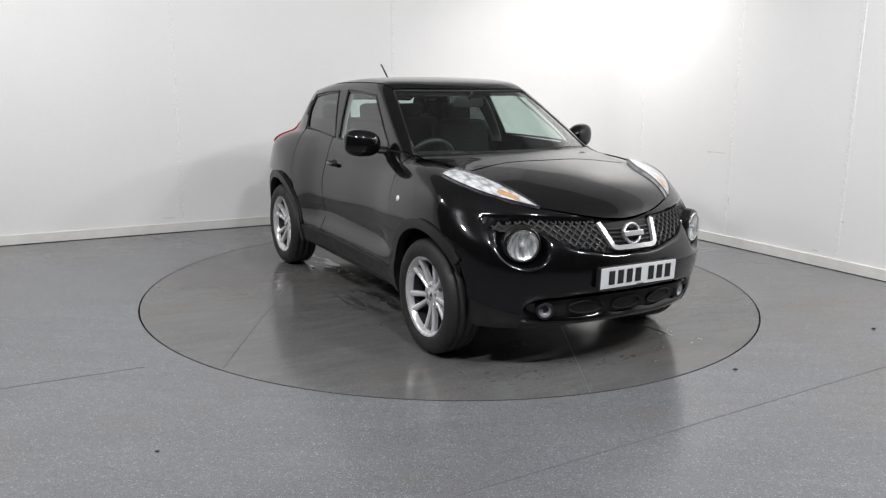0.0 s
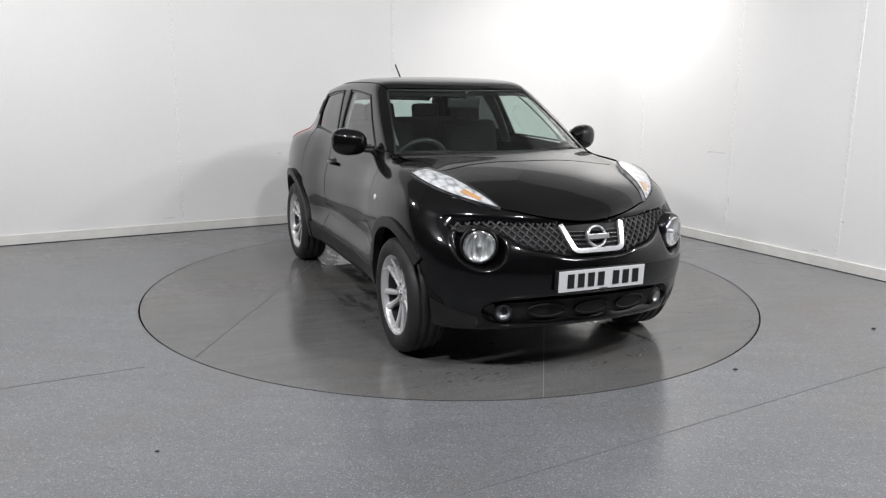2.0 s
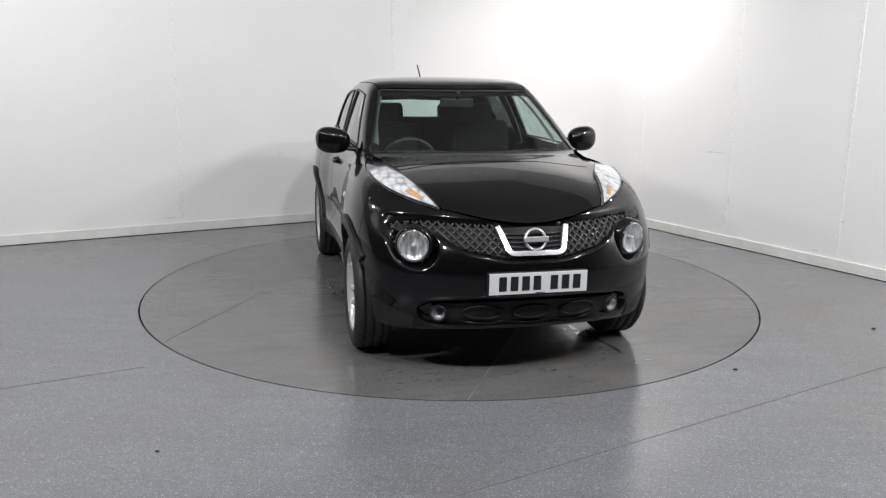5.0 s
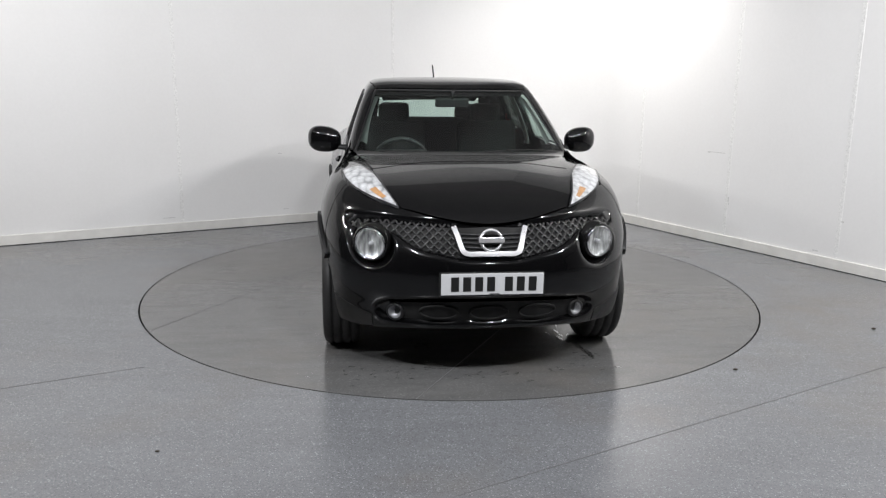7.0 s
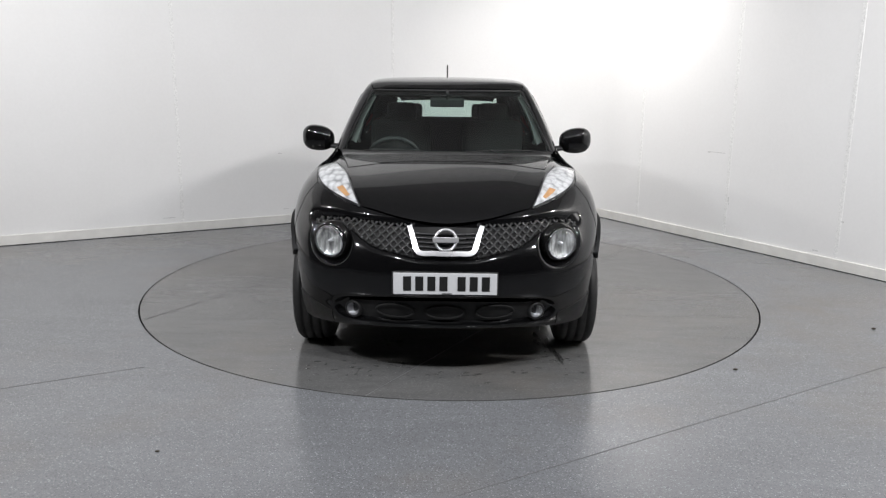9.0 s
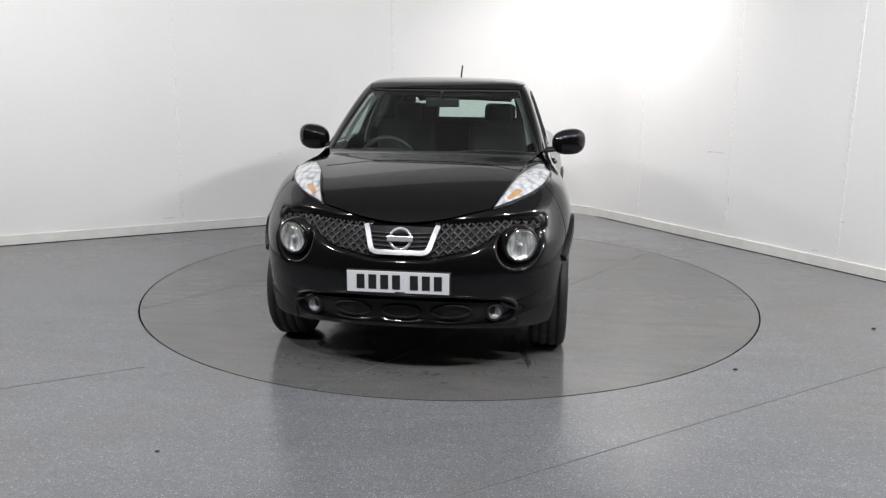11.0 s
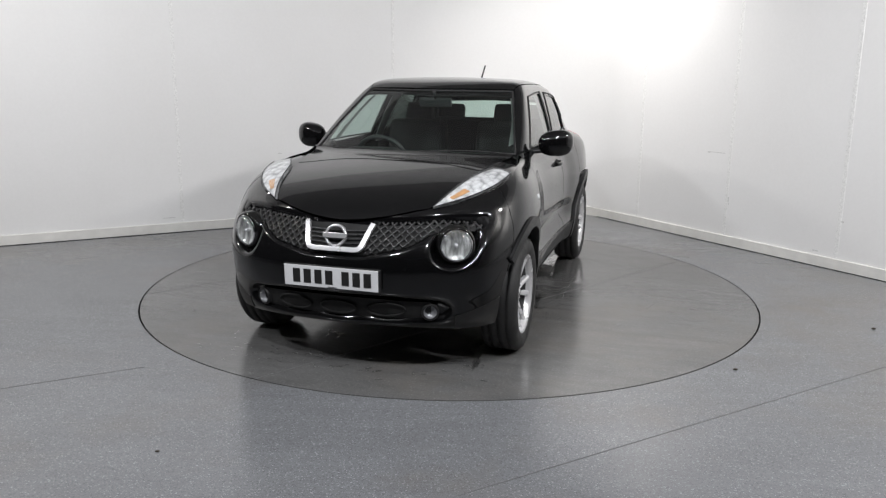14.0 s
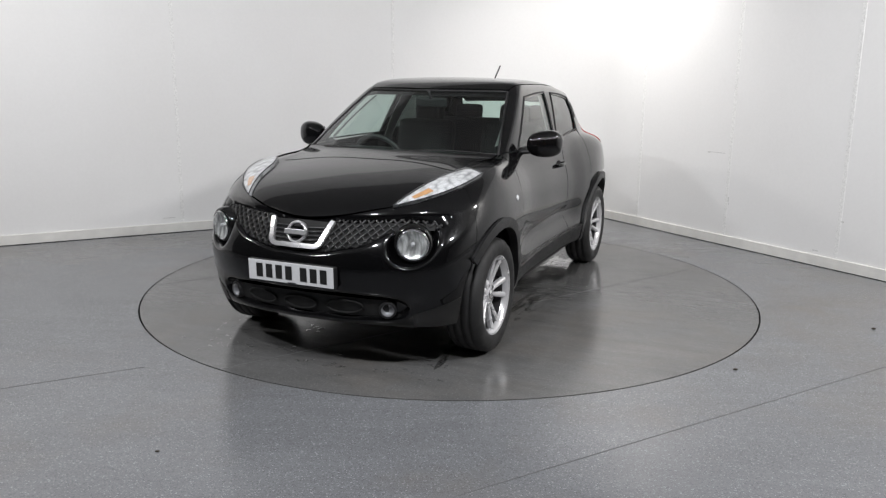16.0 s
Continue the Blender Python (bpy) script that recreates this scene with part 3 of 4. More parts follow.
both("c_pillar", panel([[(-1.045, 0.58, 1.388), (-1.075, 0.64, 1.27), (-0.995, 0.74, 1.085)], [(-1.24, 0.47, 1.42), (-1.36, 0.55, 1.22), (-1.52, 0.74, 0.98)]], 31, 21, body_form, 0.0), M_PAINT, "glossy black rear pillar")
both("rear_quarter", panel([[(-0.99, 0.73, 1.085), (-0.975, 0.80, 0.95), (-0.955, 0.86, 0.80)], [(-1.40, 0.72, 1.05), (-1.44, 0.80, 0.95), (-1.46, 0.86, 0.79)], [(-1.84, 0.60, 1.0), (-1.88, 0.66, 0.88), (-1.9, 0.72, 0.72)]], 31, 41, body_form, 0.0012), M_PAINT, "glossy black rear quarter panel")
both("front_window", panel([[(0.54, 0.70, 1.105), (0.1, 0.705, 1.108), (-0.302, 0.705, 1.108)], [(0.10, 0.575, 1.41), (-0.15, 0.565, 1.428), (-0.405, 0.565, 1.438)]], 31, 21, cabin_only, -0.006, 0.004), M_GLASS, "clear front side window")
both("rear_window", panel([[(-0.37, 0.70, 1.108), (-0.65, 0.70, 1.125), (-1.0, 0.70, 1.150)], [(-0.575, 0.565, 1.428), (-0.8, 0.57, 1.415), (-1.045, 0.575, 1.385)]], 31, 21, cabin_only, -0.006, 0.004), M_PRIVACY, "dark tinted rear side window")
REAR_GLASS = [[(-1.55, 0, 1.395), (-1.50, 0.25, 1.38), (-1.36, 0.43, 1.32)], [(-1.74, 0, 1.17), (-1.70, 0.26, 1.175), (-1.56, 0.49, 1.21)]]
build("rear_screen", *panel([mirrored_curve(c) for c in REAR_GLASS], 41, 21, cabin_only, -0.004, 0.005), M_GLASS, car, "clear heated rear screen")
both("tailgate_side", panel([[(-1.36, 0.43, 1.34), (-1.46, 0.47, 1.27), (-1.56, 0.49, 1.18)], [(-1.24, 0.47, 1.42), (-1.36, 0.55, 1.22), (-1.52, 0.70, 0.99)]], 21, 9, body_form, 0.001), M_PAINT)
build("tailgate_panel", *panel([mirrored_curve([(-1.74, 0, 1.165), (-1.70, 0.26, 1.17), (-1.60, 0.46, 1.19), (-1.50, 0.60, 1.16)]), mirrored_curve([(-1.82, 0, 1.0), (-1.79, 0.26, 1.0), (-1.70, 0.5, 1.0), (-1.58, 0.64, 1.0)])], 41, 13, body_form, 0.002), M_PAINT, car)
build("tailgate_spoiler", *panel([mirrored_curve([(-1.47, 0, 1.49), (-1.43, 0.25, 1.47), (-1.28, 0.46, 1.43)]), mirrored_curve([(-1.58, 0, 1.39), (-1.54, 0.25, 1.385), (-1.42, 0.43, 1.36)])], 31, 7, cabin_only, 0.004, 0.03), M_PAINT, car)

both("rear_door_handle", panel([[(-1.075, 0.60, 1.35), (-1.09, 0.62, 1.30), (-1.085, 0.645, 1.23)], [(-1.125, 0.59, 1.335), (-1.135, 0.61, 1.29), (-1.13, 0.635, 1.24)]], 13, 7, body_form, 0.005, 0.008), M_TRIM, "black plastic rear door handle set in the pillar")
# black plastic mouldings
both("bumper_lower_corner", panel([[(1.87, 0.612, 0.335), (1.77, 0.735, 0.380), (1.675, 0.82, 0.412)], [(1.845, 0.612, 0.25), (1.73, 0.735, 0.25), (1.668, 0.80, 0.25)]], 25, 11, lower_only, 0.004, 0.014), M_VALANCE, "satin black lower bumper corner")
for cx in (1.265, -1.265):
    both("wheel_arch_moulding", panel([arc(cx, r, *((38, 192) if cx > 0 else (-12, 165)), 13) for r in (0.398, 0.425, 0.452)], 61, 9, lower_only, 0.019, 0.05), M_TRIM, "matt black plastic wheel arch moulding")
both("sill_moulding", panel([[(0.86, 0.85, 0.395), (0, 0.85, 0.395), (-0.87, 0.85, 0.405)], [(0.86, 0.80, 0.272), (0, 0.80, 0.272), (-0.87, 0.80, 0.272)]], 41, 11, lower_only, 0.012, 0.02), M_TRIM, "matt black plastic sill moulding")


def arch_liner(cx):
    v, f, r = [], [], 0.418
    n = 24
    for i in range(n + 1):
        a = radians(2 + 176 * i / n)
        for y, k in ((0.42, 0.0), (0.42, r), (0.775, r)):
            v.append((cx + k * math.cos(a), y, AXLE + k * math.sin(a)))
    for i in range(n):
        for q in range(2):
            f.append((i * 3 + q, i * 3 + q + 1, i * 3 + q + 4, i * 3 + q + 3))
    return v, f


for cx in (1.265, -1.265):
    both("arch_liner", arch_liner(cx), M_DARK)
bm = bmesh.new()
box(bm, (-0.12, 0, 0.215), (3.2, 1.16, 0.04), 0.01)
box(bm, (0, 0, 0.262), (1.75, 1.54, 0.03), 0.01)
part("underbody", bm, M_DARK, car, "dark underbody tray")

# ---------------------------------------------------------------- wheels


def ring_sector(r0, r1, a, w0, w1, z0, z1, depth):
    """One tapered spoke bar with a raised ridge, from the hub to the rim."""
    d, s = Vector((math.cos(a), math.sin(a), 0)), Vector((-math.sin(a), math.cos(a), 0))
    verts, faces = [], []
    for k in range(5):
        t = k / 4
        r, w, z = r0 + (r1 - r0) * t, w0 + (w1 - w0) * t, z0 + (z1 - z0) * t**1.6
        for off, h in ((-0.5, -depth), (-0.5, -0.007), (-0.22, 0.0), (0.22, 0.0), (0.5, -0.007), (0.5, -depth)):
            verts.append(d * r + s * (w * off) + Vector((0, 0, z + h)))
    for k in range(4):
        for q in range(6):
            w = (q + 1) % 6
            faces.append((k * 6 + q, (k + 1) * 6 + q, (k + 1) * 6 + w, k * 6 + w))
    return verts, faces


def wheel_meshes():
    """Meshes of one wheel about its own axis, outer side up."""
    out = {}
    R = 0.332
    tread = [(0.224, 0.092), (0.236, 0.100), (0.262, 0.107), (0.290, 0.106), (0.312, 0.098), (0.326, 0.082)]
    for c in (0.05, 0.0, -0.05):
        tread += [(R - 0.001, c + 0.021), (R, c + 0.006), (R - 0.008, c + 0.005), (R - 0.008, c - 0.005), (R, c - 0.006)]
    tread += [(0.326, -0.082), (0.312, -0.098), (0.29, -0.106), (0.236, -0.1), (0.224, -0.092)]
    out["tyre"] = (lathe(tread, 72), M_RUBBER)
    # The barrel is coloured dark for the shade inside the wheel.
    out["barrel"] = (lathe([(0.222, -0.09), (0.205, -0.08), (0.198, 0.0), (0.206, 0.062)], 48), M_SATIN)
    out["rim"] = (lathe([(0.204, 0.058), (0.209, 0.074), (0.218, 0.085), (0.229, 0.097), (0.233, 0.096), (0.234, 0.088), (0.224, 0.09)], 72), M_ALLOY)
    hub = lathe([(0.0, 0.056), (0.03, 0.056), (0.034, 0.052), (0.04, 0.05), (0.078, 0.048), (0.084, 0.04), (0.084, 0.0)], 40)
    out["hub"] = (hub, M_ALLOY)
    out["centre_cap"] = (lathe([(0.0, 0.064), (0.024, 0.063), (0.029, 0.058), (0.029, 0.05)], 28), M_CHROME)
    out["brake_disc"] = (lathe([(0.06, -0.01), (0.14, -0.01), (0.14, -0.03), (0.06, -0.03)], 40, close=True), M_SATIN)
    # Added dark disc paints the shade seen through the spoke gaps.
    out["backing"] = (lathe([(0.0, -0.05), (0.2, -0.05)], 40), M_DARK)
    spokes = []
    for k in range(5):
        a = radians(90 + 72 * k)
        for s in (-1, 1):
            spokes.append(("spoke", ring_sector(0.055, 0.216, a + s * radians(13.0), 0.023, 0.036, 0.052, 0.080, 0.03)))
    nuts = [("wheel_nut", lathe([(0.0, 0.062), (0.008, 0.061), (0.0095, 0.056), (0.0095, 0.04)], 6, Matrix.Translation((0.057 * math.cos(radians(54 + 72 * k)), 0.057 * math.sin(radians(54 + 72 * k)), -0.004)))) for k in range(5)]
    return out, spokes, nuts


def wheels():
    solids, spokes, nuts = wheel_meshes()
    made = []
    base = solids.pop("rim")
    rim = build("wheel", *base[0], base[1], car, "silver five twin-spoke alloy wheel with black tyre")
    for name, (vf, mat) in solids.items():
        build(name, *vf, mat, rim)
    for name, vf in spokes:
        build(name, *vf, M_ALLOY, rim, smooth=False)
    for name, vf in nuts:
        build(name, *vf, M_CHROME, rim, smooth=False)
    turns = (17, 40, 5, 62)
    for k, (x, y) in enumerate(WHEELS):
        m = pose(x, y, AXLE, -90 if y > 0 else 90) @ pose(0, 0, 0, 0, 0, turns[k])
        if k == 0:
            rim.matrix_basis = m
        else:
            copy_thing(rim, m).parent = car


wheels()

# ---------------------------------------------------------------- front lamps, grille and plate
LIGHT_IN = [(1.795, 0.457, 0.901), (1.65, 0.502, 0.951), (1.51, 0.538, 0.99), (1.39, 0.568, 1.017), (1.235, 0.64, 1.042)]
LIGHT_OUT = [(1.790, 0.464, 0.899), (1.66, 0.590, 0.927), (1.53, 0.680, 0.960), (1.40, 0.730, 0.992), (1.25, 0.747, 1.018)]


def reflector_material():
    n = Nodes("faceted_reflector")
    v = n.add("ShaderNodeTexVoronoi", Scale=19.0)
    n.join(n.coords((1, 1.6, 1)), v.inputs["Vector"])
    # Pale to dark cells put the facets' reflections into the colour.
    n.join(n.ramp(v.outputs["Distance"], [(0.0, grey(0.92)), (0.5, grey(0.74)), (0.85, grey(0.35))]), n.bsdf.inputs["Base Color"])
    n.bsdf.inputs["Metallic"].default_value = 0.12
    n.bsdf.inputs["Roughness"].default_value = 0.2
    n.bump(v.outputs["Distance"], 0.5, 0.015)
    return n.mat


M_FACET = reflector_material()


def bowl_material():
    n = Nodes("lamp_bowl")
    v = n.add("ShaderNodeTexVoronoi", Scale=46.0)
    n.join(n.coords((0.4, 1.5, 0.35)), v.inputs["Vector"])
    # Streaky tones paint in the bowl's bright and dark reflections.
    n.join(n.ramp(v.outputs["Distance"], [(0.1, (0.86, 0.87, 0.85)), (0.55, (0.52, 0.53, 0.51)), (0.9, grey(0.25))]), n.bsdf.inputs["Base Color"])
    n.bsdf.inputs["Metallic"].default_value = 0.35
    n.bsdf.inputs["Roughness"].default_value = 0.14
    n.bump(v.outputs["Distance"], 0.35, 0.01)
    return n.mat


M_BOWL = bowl_material()


def between(a, b, t0, t1):
    """Two curves inside the lamp, a share t of the way across it."""
    a, b = np.asarray(a), np.asarray(b)
    return [(a + (b - a) * t0).tolist(), (a + (b - a) * t1).tolist()]


M_FOGBOWL = plain("fog_reflector", (0.26, 0.26, 0.27), 0.2, 0.3, grain=60)
FOG_X = float(settle([(1.95, FOG.y, FOG.z)], lower_only, -0.02)[0][0][0])
for side in (1, -1):
    turn = (lambda q: q) if side > 0 else flipped
    lamp = build("side_light", *turn(panel([LIGHT_IN, LIGHT_OUT], 41, 15, lower_only, 0.020, 0.03)), M_LENS, car, "clear boomerang running light with amber indicator")
    build("reflector", *turn(panel(between(LIGHT_IN, LIGHT_OUT, 0.04, 0.96), 41, 15, lower_only, 0.010, 0.02)), M_FACET, lamp)
    low, high = between(LIGHT_IN, LIGHT_OUT, 0.36, 0.66)
    build("indicator", *turn(panel([resample(low, 21)[4:9].tolist(), resample(high, 21)[4:9].tolist()], 11, 7, lower_only, 0.014, 0.01)), M_AMBER, lamp, "amber indicator bulb")
    for t in (0.02, 0.98):
        edge = resample(between(LIGHT_IN, LIGHT_OUT, t, t)[0], 31)
        p, _ = settle(edge, lower_only, 0.018)
        build("bezel", *turn(tube(p, 0.0035, 6)), M_SATIN, lamp)

    axis = Vector((math.cos(radians(23)), side * math.sin(radians(23)), -0.03)).normalized()
    m = Matrix.Translation((LAMP.x - 0.012, side * LAMP.y, LAMP.z)) @ axis.to_track_quat("Z", "Y").to_matrix().to_4x4()
    head = build("headlamp", *lathe([(0.076, 0.012), (0.072, 0.022), (0.055, 0.034), (0.03, 0.041), (0.0, 0.043)], 48, m), M_LENS, car, "round headlamp with clear domed lens")
    build("bowl", *lathe([(0.076, 0.012), (0.064, 0.002), (0.044, -0.008), (0.02, -0.013), (0.0, -0.014)], 48, m), M_BOWL, head)
    build("bulb_shield", *lathe([(0.0, 0.016), (0.009, 0.013), (0.011, 0.0), (0.010, -0.02)], 20, m), M_REFL, head)
    build("lamp_ring", *lathe([(0.075, 0.014), (0.080, 0.019), (0.084, 0.012), (0.084, -0.02)], 48, m), M_CHROME, head, "chrome lamp ring")
    build("surround", *lathe([(0.083, 0.006), (0.088, 0.010), (0.094, 0.007), (0.101, -0.004), (0.104, -0.04)], 48, m), M_GLOSS, head, "gloss black lamp surround")

    m = Matrix.Translation((FOG_X, side * FOG.y, FOG.z)) @ axis.to_track_quat("Z", "Y").to_matrix().to_4x4()
    fog = build("fog_lamp", *lathe([(0.035, 0.0), (0.03, 0.008), (0.015, 0.013), (0.0, 0.014)], 32, m), M_LENS, car, "small round fog lamp")
    build("bowl", *lathe([(0.035, 0.0), (0.026, -0.016), (0.0, -0.026)], 32, m), M_FOGBOWL, fog)
    build("surround", *lathe([(0.035, 0.002), (0.041, 0.005), (0.047, -0.002), (0.05, -0.05)], 32, m), M_TRIM, fog)


IN_LOW = [(1.98, 0, 0.322), (1.95, 0.25, 0.322), (1.88, 0.48, 0.328)]
IN_TOP = [(2.0, 0, 0.442), (1.97, 0.25, 0.438), (1.90, 0.48, 0.424)]
# Added dark sheet keeps glints out of the intake recess.
build("intake_backing", *panel([mirrored_curve(IN_LOW), mirrored_curve(IN_TOP)], 61, 9, lower_only, -0.026, 0.004), M_DARK, car, "matt black lower intake panel")
for cy in (-0.26, 0.0, 0.26):
    ring = [(2.0 - 0.33 * (cy + 0.1 * math.cos(a)) ** 2, cy + 0.100 * math.cos(a), 0.374 + 0.040 * math.sin(a)) for a in (2 * math.pi * i / 32 for i in range(32))]
    p, _ = settle(ring, lower_only, -0.020)
    hole = build("intake_ring", *tube(p, 0.006, 8, closed=True), M_DARK, car)
    q, _ = settle(ring, lower_only, -0.022)
    mid = q.mean(0)
    # Flat dark disc drawn for the shade inside each hole.
    build("intake_shade_disc", [tuple(mid)] + [tuple(r) for r in q], [(0, i + 1, (i + 1) % 32 + 1) for i in range(32)], M_DARK, hole)


def lattice(side):
    """Wavy slats that meet in lozenges between the upper and lower grille lines."""
    pieces, pitch, row = [], 0.044, 0.0215
    for j in range(14):
        run = []
        for i in range(180):
            y = 0.160 + 0.555 * i / 179
            ph = (y / pitch + 0.5 * (j % 2)) % 1.0
            wave = max(-1.0, min(1.0, (abs(ph - 0.5) * 4 - 1) * 1.7))
            slant = 0.035 * (y - 0.17)
            z = 0.655 + row * j + 0.0078 * wave + slant
            edge = 0.198 - (0.831 - z) * 0.32
            ok = GR_LOW(np.array([y]))[0] + 0.003 < z < GR_TOP(np.array([y]))[0] - 0.002 and y > edge + 0.006 and math.hypot(y - LAMP.y, z - LAMP.z) > 0.112
            if ok:
                run.append((float(NOSE(z)) - 0.33 * y**2 - 0.22 * y**4 - 0.02, y, z))
            if (not ok or i == 179) and len(run) > 2:
                p, n = settle(run, lower_only, -0.014, 10)
                pieces.append(tube(p, 0.0062, 6, 1.0))
                run = []
            elif not ok:
                run = []
    v, f = merged(pieces)
    return (v, f) if side > 0 else flipped((v, f))


M_MESH = plain("grille_plastic", (0.016, 0.016, 0.0165), 0.32, grain=200)
ys = np.linspace(0.0, 0.70, 15)
LOWLINE = [(float(NOSE(z)) - 0.33 * y**2 - 0.22 * y**4, float(y), float(z)) for y, z in zip(ys, GR_LOW(ys) + 0.006)]
TOPLINE = [(float(NOSE(z)) - 0.33 * y**2 - 0.22 * y**4, float(y), float(z)) for y, z in zip(ys, GR_TOP(ys) - 0.006)]
# Added sheet gives the recess its dark depth and hides glints.
build("grille_backing", *panel([mirrored_curve(LOWLINE), mirrored_curve(TOPLINE)], 81, 13, lower_only, -0.022, 0.004), M_DARK, car, "matt black grille backing")
for side in (1, -1):
    build("grille_mesh", *lattice(side), M_MESH, car, "black honeycomb grille mesh")


def front_strip(points, width, off, nv=5, thick=0.02):
    """A band of even width along a path on the nose; width: outward in the y-z plane."""
    pts = np.asarray(points, float)
    t = np.gradient(pts, axis=0)
    s = np.stack([np.zeros(len(pts)), -t[:, 2], t[:, 1]], 1)
    s /= np.linalg.norm(s, axis=1)[:, None]
    return panel([(pts - s * width / 2).tolist(), (pts + s * width / 2).tolist()], 81, nv, lower_only, off, thick)


VEE = [(1.95, 0.186, 0.826), (1.965, 0.170, 0.778), (1.99, 0.150, 0.715), (2.0, 0.140, 0.695), (2.01, 0.124, 0.688), (2.015, 0.06, 0.687), (2.02, 0.0, 0.687)]
chrome = [(x, -y, z) for x, y, z in VEE[:-1]] + VEE[::-1]
M_SILVER = plain("satin_chrome", (0.62, 0.62, 0.63), 0.28, 0.75, grain=40, vary=0.04)
build("grille_surround", *front_strip(resample(chrome, 81), 0.025, 0.016), M_SILVER, car, "satin chrome V-shaped grille surround")
for z in (0.726, 0.756, 0.786, 0.816):
    w = 0.133 + (z - 0.70) * 0.38
    p, _ = settle(resample([(2.0, -w, z), (2.02, 0, z), (2.0, w, z)], 31), lower_only, -0.012)
    build("grille_slat", *tube(p, 0.004, 6, 1.2), M_SATIN, car)
m = Matrix.Translation((2.008, 0, 0.760)) @ Vector((1, 0, 0.32)).normalized().to_track_quat("Z", "Y").to_matrix().to_4x4()
badge = build("badge", *lathe([(0.046, 0.0), (0.047, 0.006), (0.053, 0.009), (0.059, 0.006), (0.061, 0.0), (0.06, -0.02), (0.047, -0.02)], 48, m, True), M_SILVER, car, "round chrome badge with a plain cross bar")
bm = bmesh.new()
box(bm, (2.018, 0, 0.762), (0.014, 0.132, 0.028), 0.003, (0, -18, 0))
part("badge_bar", bm, M_SILVER, badge)


bm = bmesh.new()
box(bm, (2.078, 0.0, 0.5515), (0.006, 0.520, 0.111), 0.002, (0, 2, 0))
plate = part("number_plate", bm, M_PLATE, car, "white front number plate in a black holder")
for k in range(7):
    y = -0.190 + 0.0605 * k + (0.030 if k > 3 else 0)
    bm = bmesh.new()
    box(bm, (2.0825, y, 0.5525), (0.002, 0.040, 0.074), 0.0005, (0, 2, 0), 1)
    part("bar", bm, M_INK, plate)
bm = bmesh.new()
box(bm, (2.0815, 0.01, 0.501), (0.002, 0.05, 0.004))
part("maker_bar", bm, M_SATIN, plate)
bm = bmesh.new()
box(bm, (2.060, 0, 0.5475), (0.03, 0.535, 0.122), 0.006, (0, 2, 0))
part("plate_holder", bm, M_TRIM, car)

# ---------------------------------------------------------------- mirrors, handles, wipers, aerial, tail lamps


def ellipsoid(centre, radii, power=0.8, nu=32, nv=20):
    v, f = [], []
    sg = lambda c: math.copysign(abs(c) ** power, c)
    for i in range(nv + 1):
        b = math.pi * (i / nv - 0.5)
        for j in range(nu):
            a = 2 * math.pi * j / nu
            v.append((centre[0] + radii[0] * sg(math.cos(b)) * sg(math.cos(a)), centre[1] + radii[1] * sg(math.cos(b)) * sg(math.sin(a)), centre[2] + radii[2] * sg(math.sin(b))))
    for i in range(nv):
        for j in range(nu):
            k = (j + 1) % nu
            f.append((i * nu + j, i * nu + k, (i + 1) * nu + k, (i + 1) * nu + j))
    return v, f


def mirror_shape():
    v, f = ellipsoid((0, 0, 0), (0.085, 0.112, 0.087), 0.8)
    out = []
    for x, y, z in v:
        t = (y + 0.112) / 0.224
        out.append((0.47 + (x if x > 0 else x * 0.55) - 0.05 * t, 0.876 + y, 1.149 + z * (0.92 + 0.14 * t) - 0.012 * (1 - t)))
    return out, f


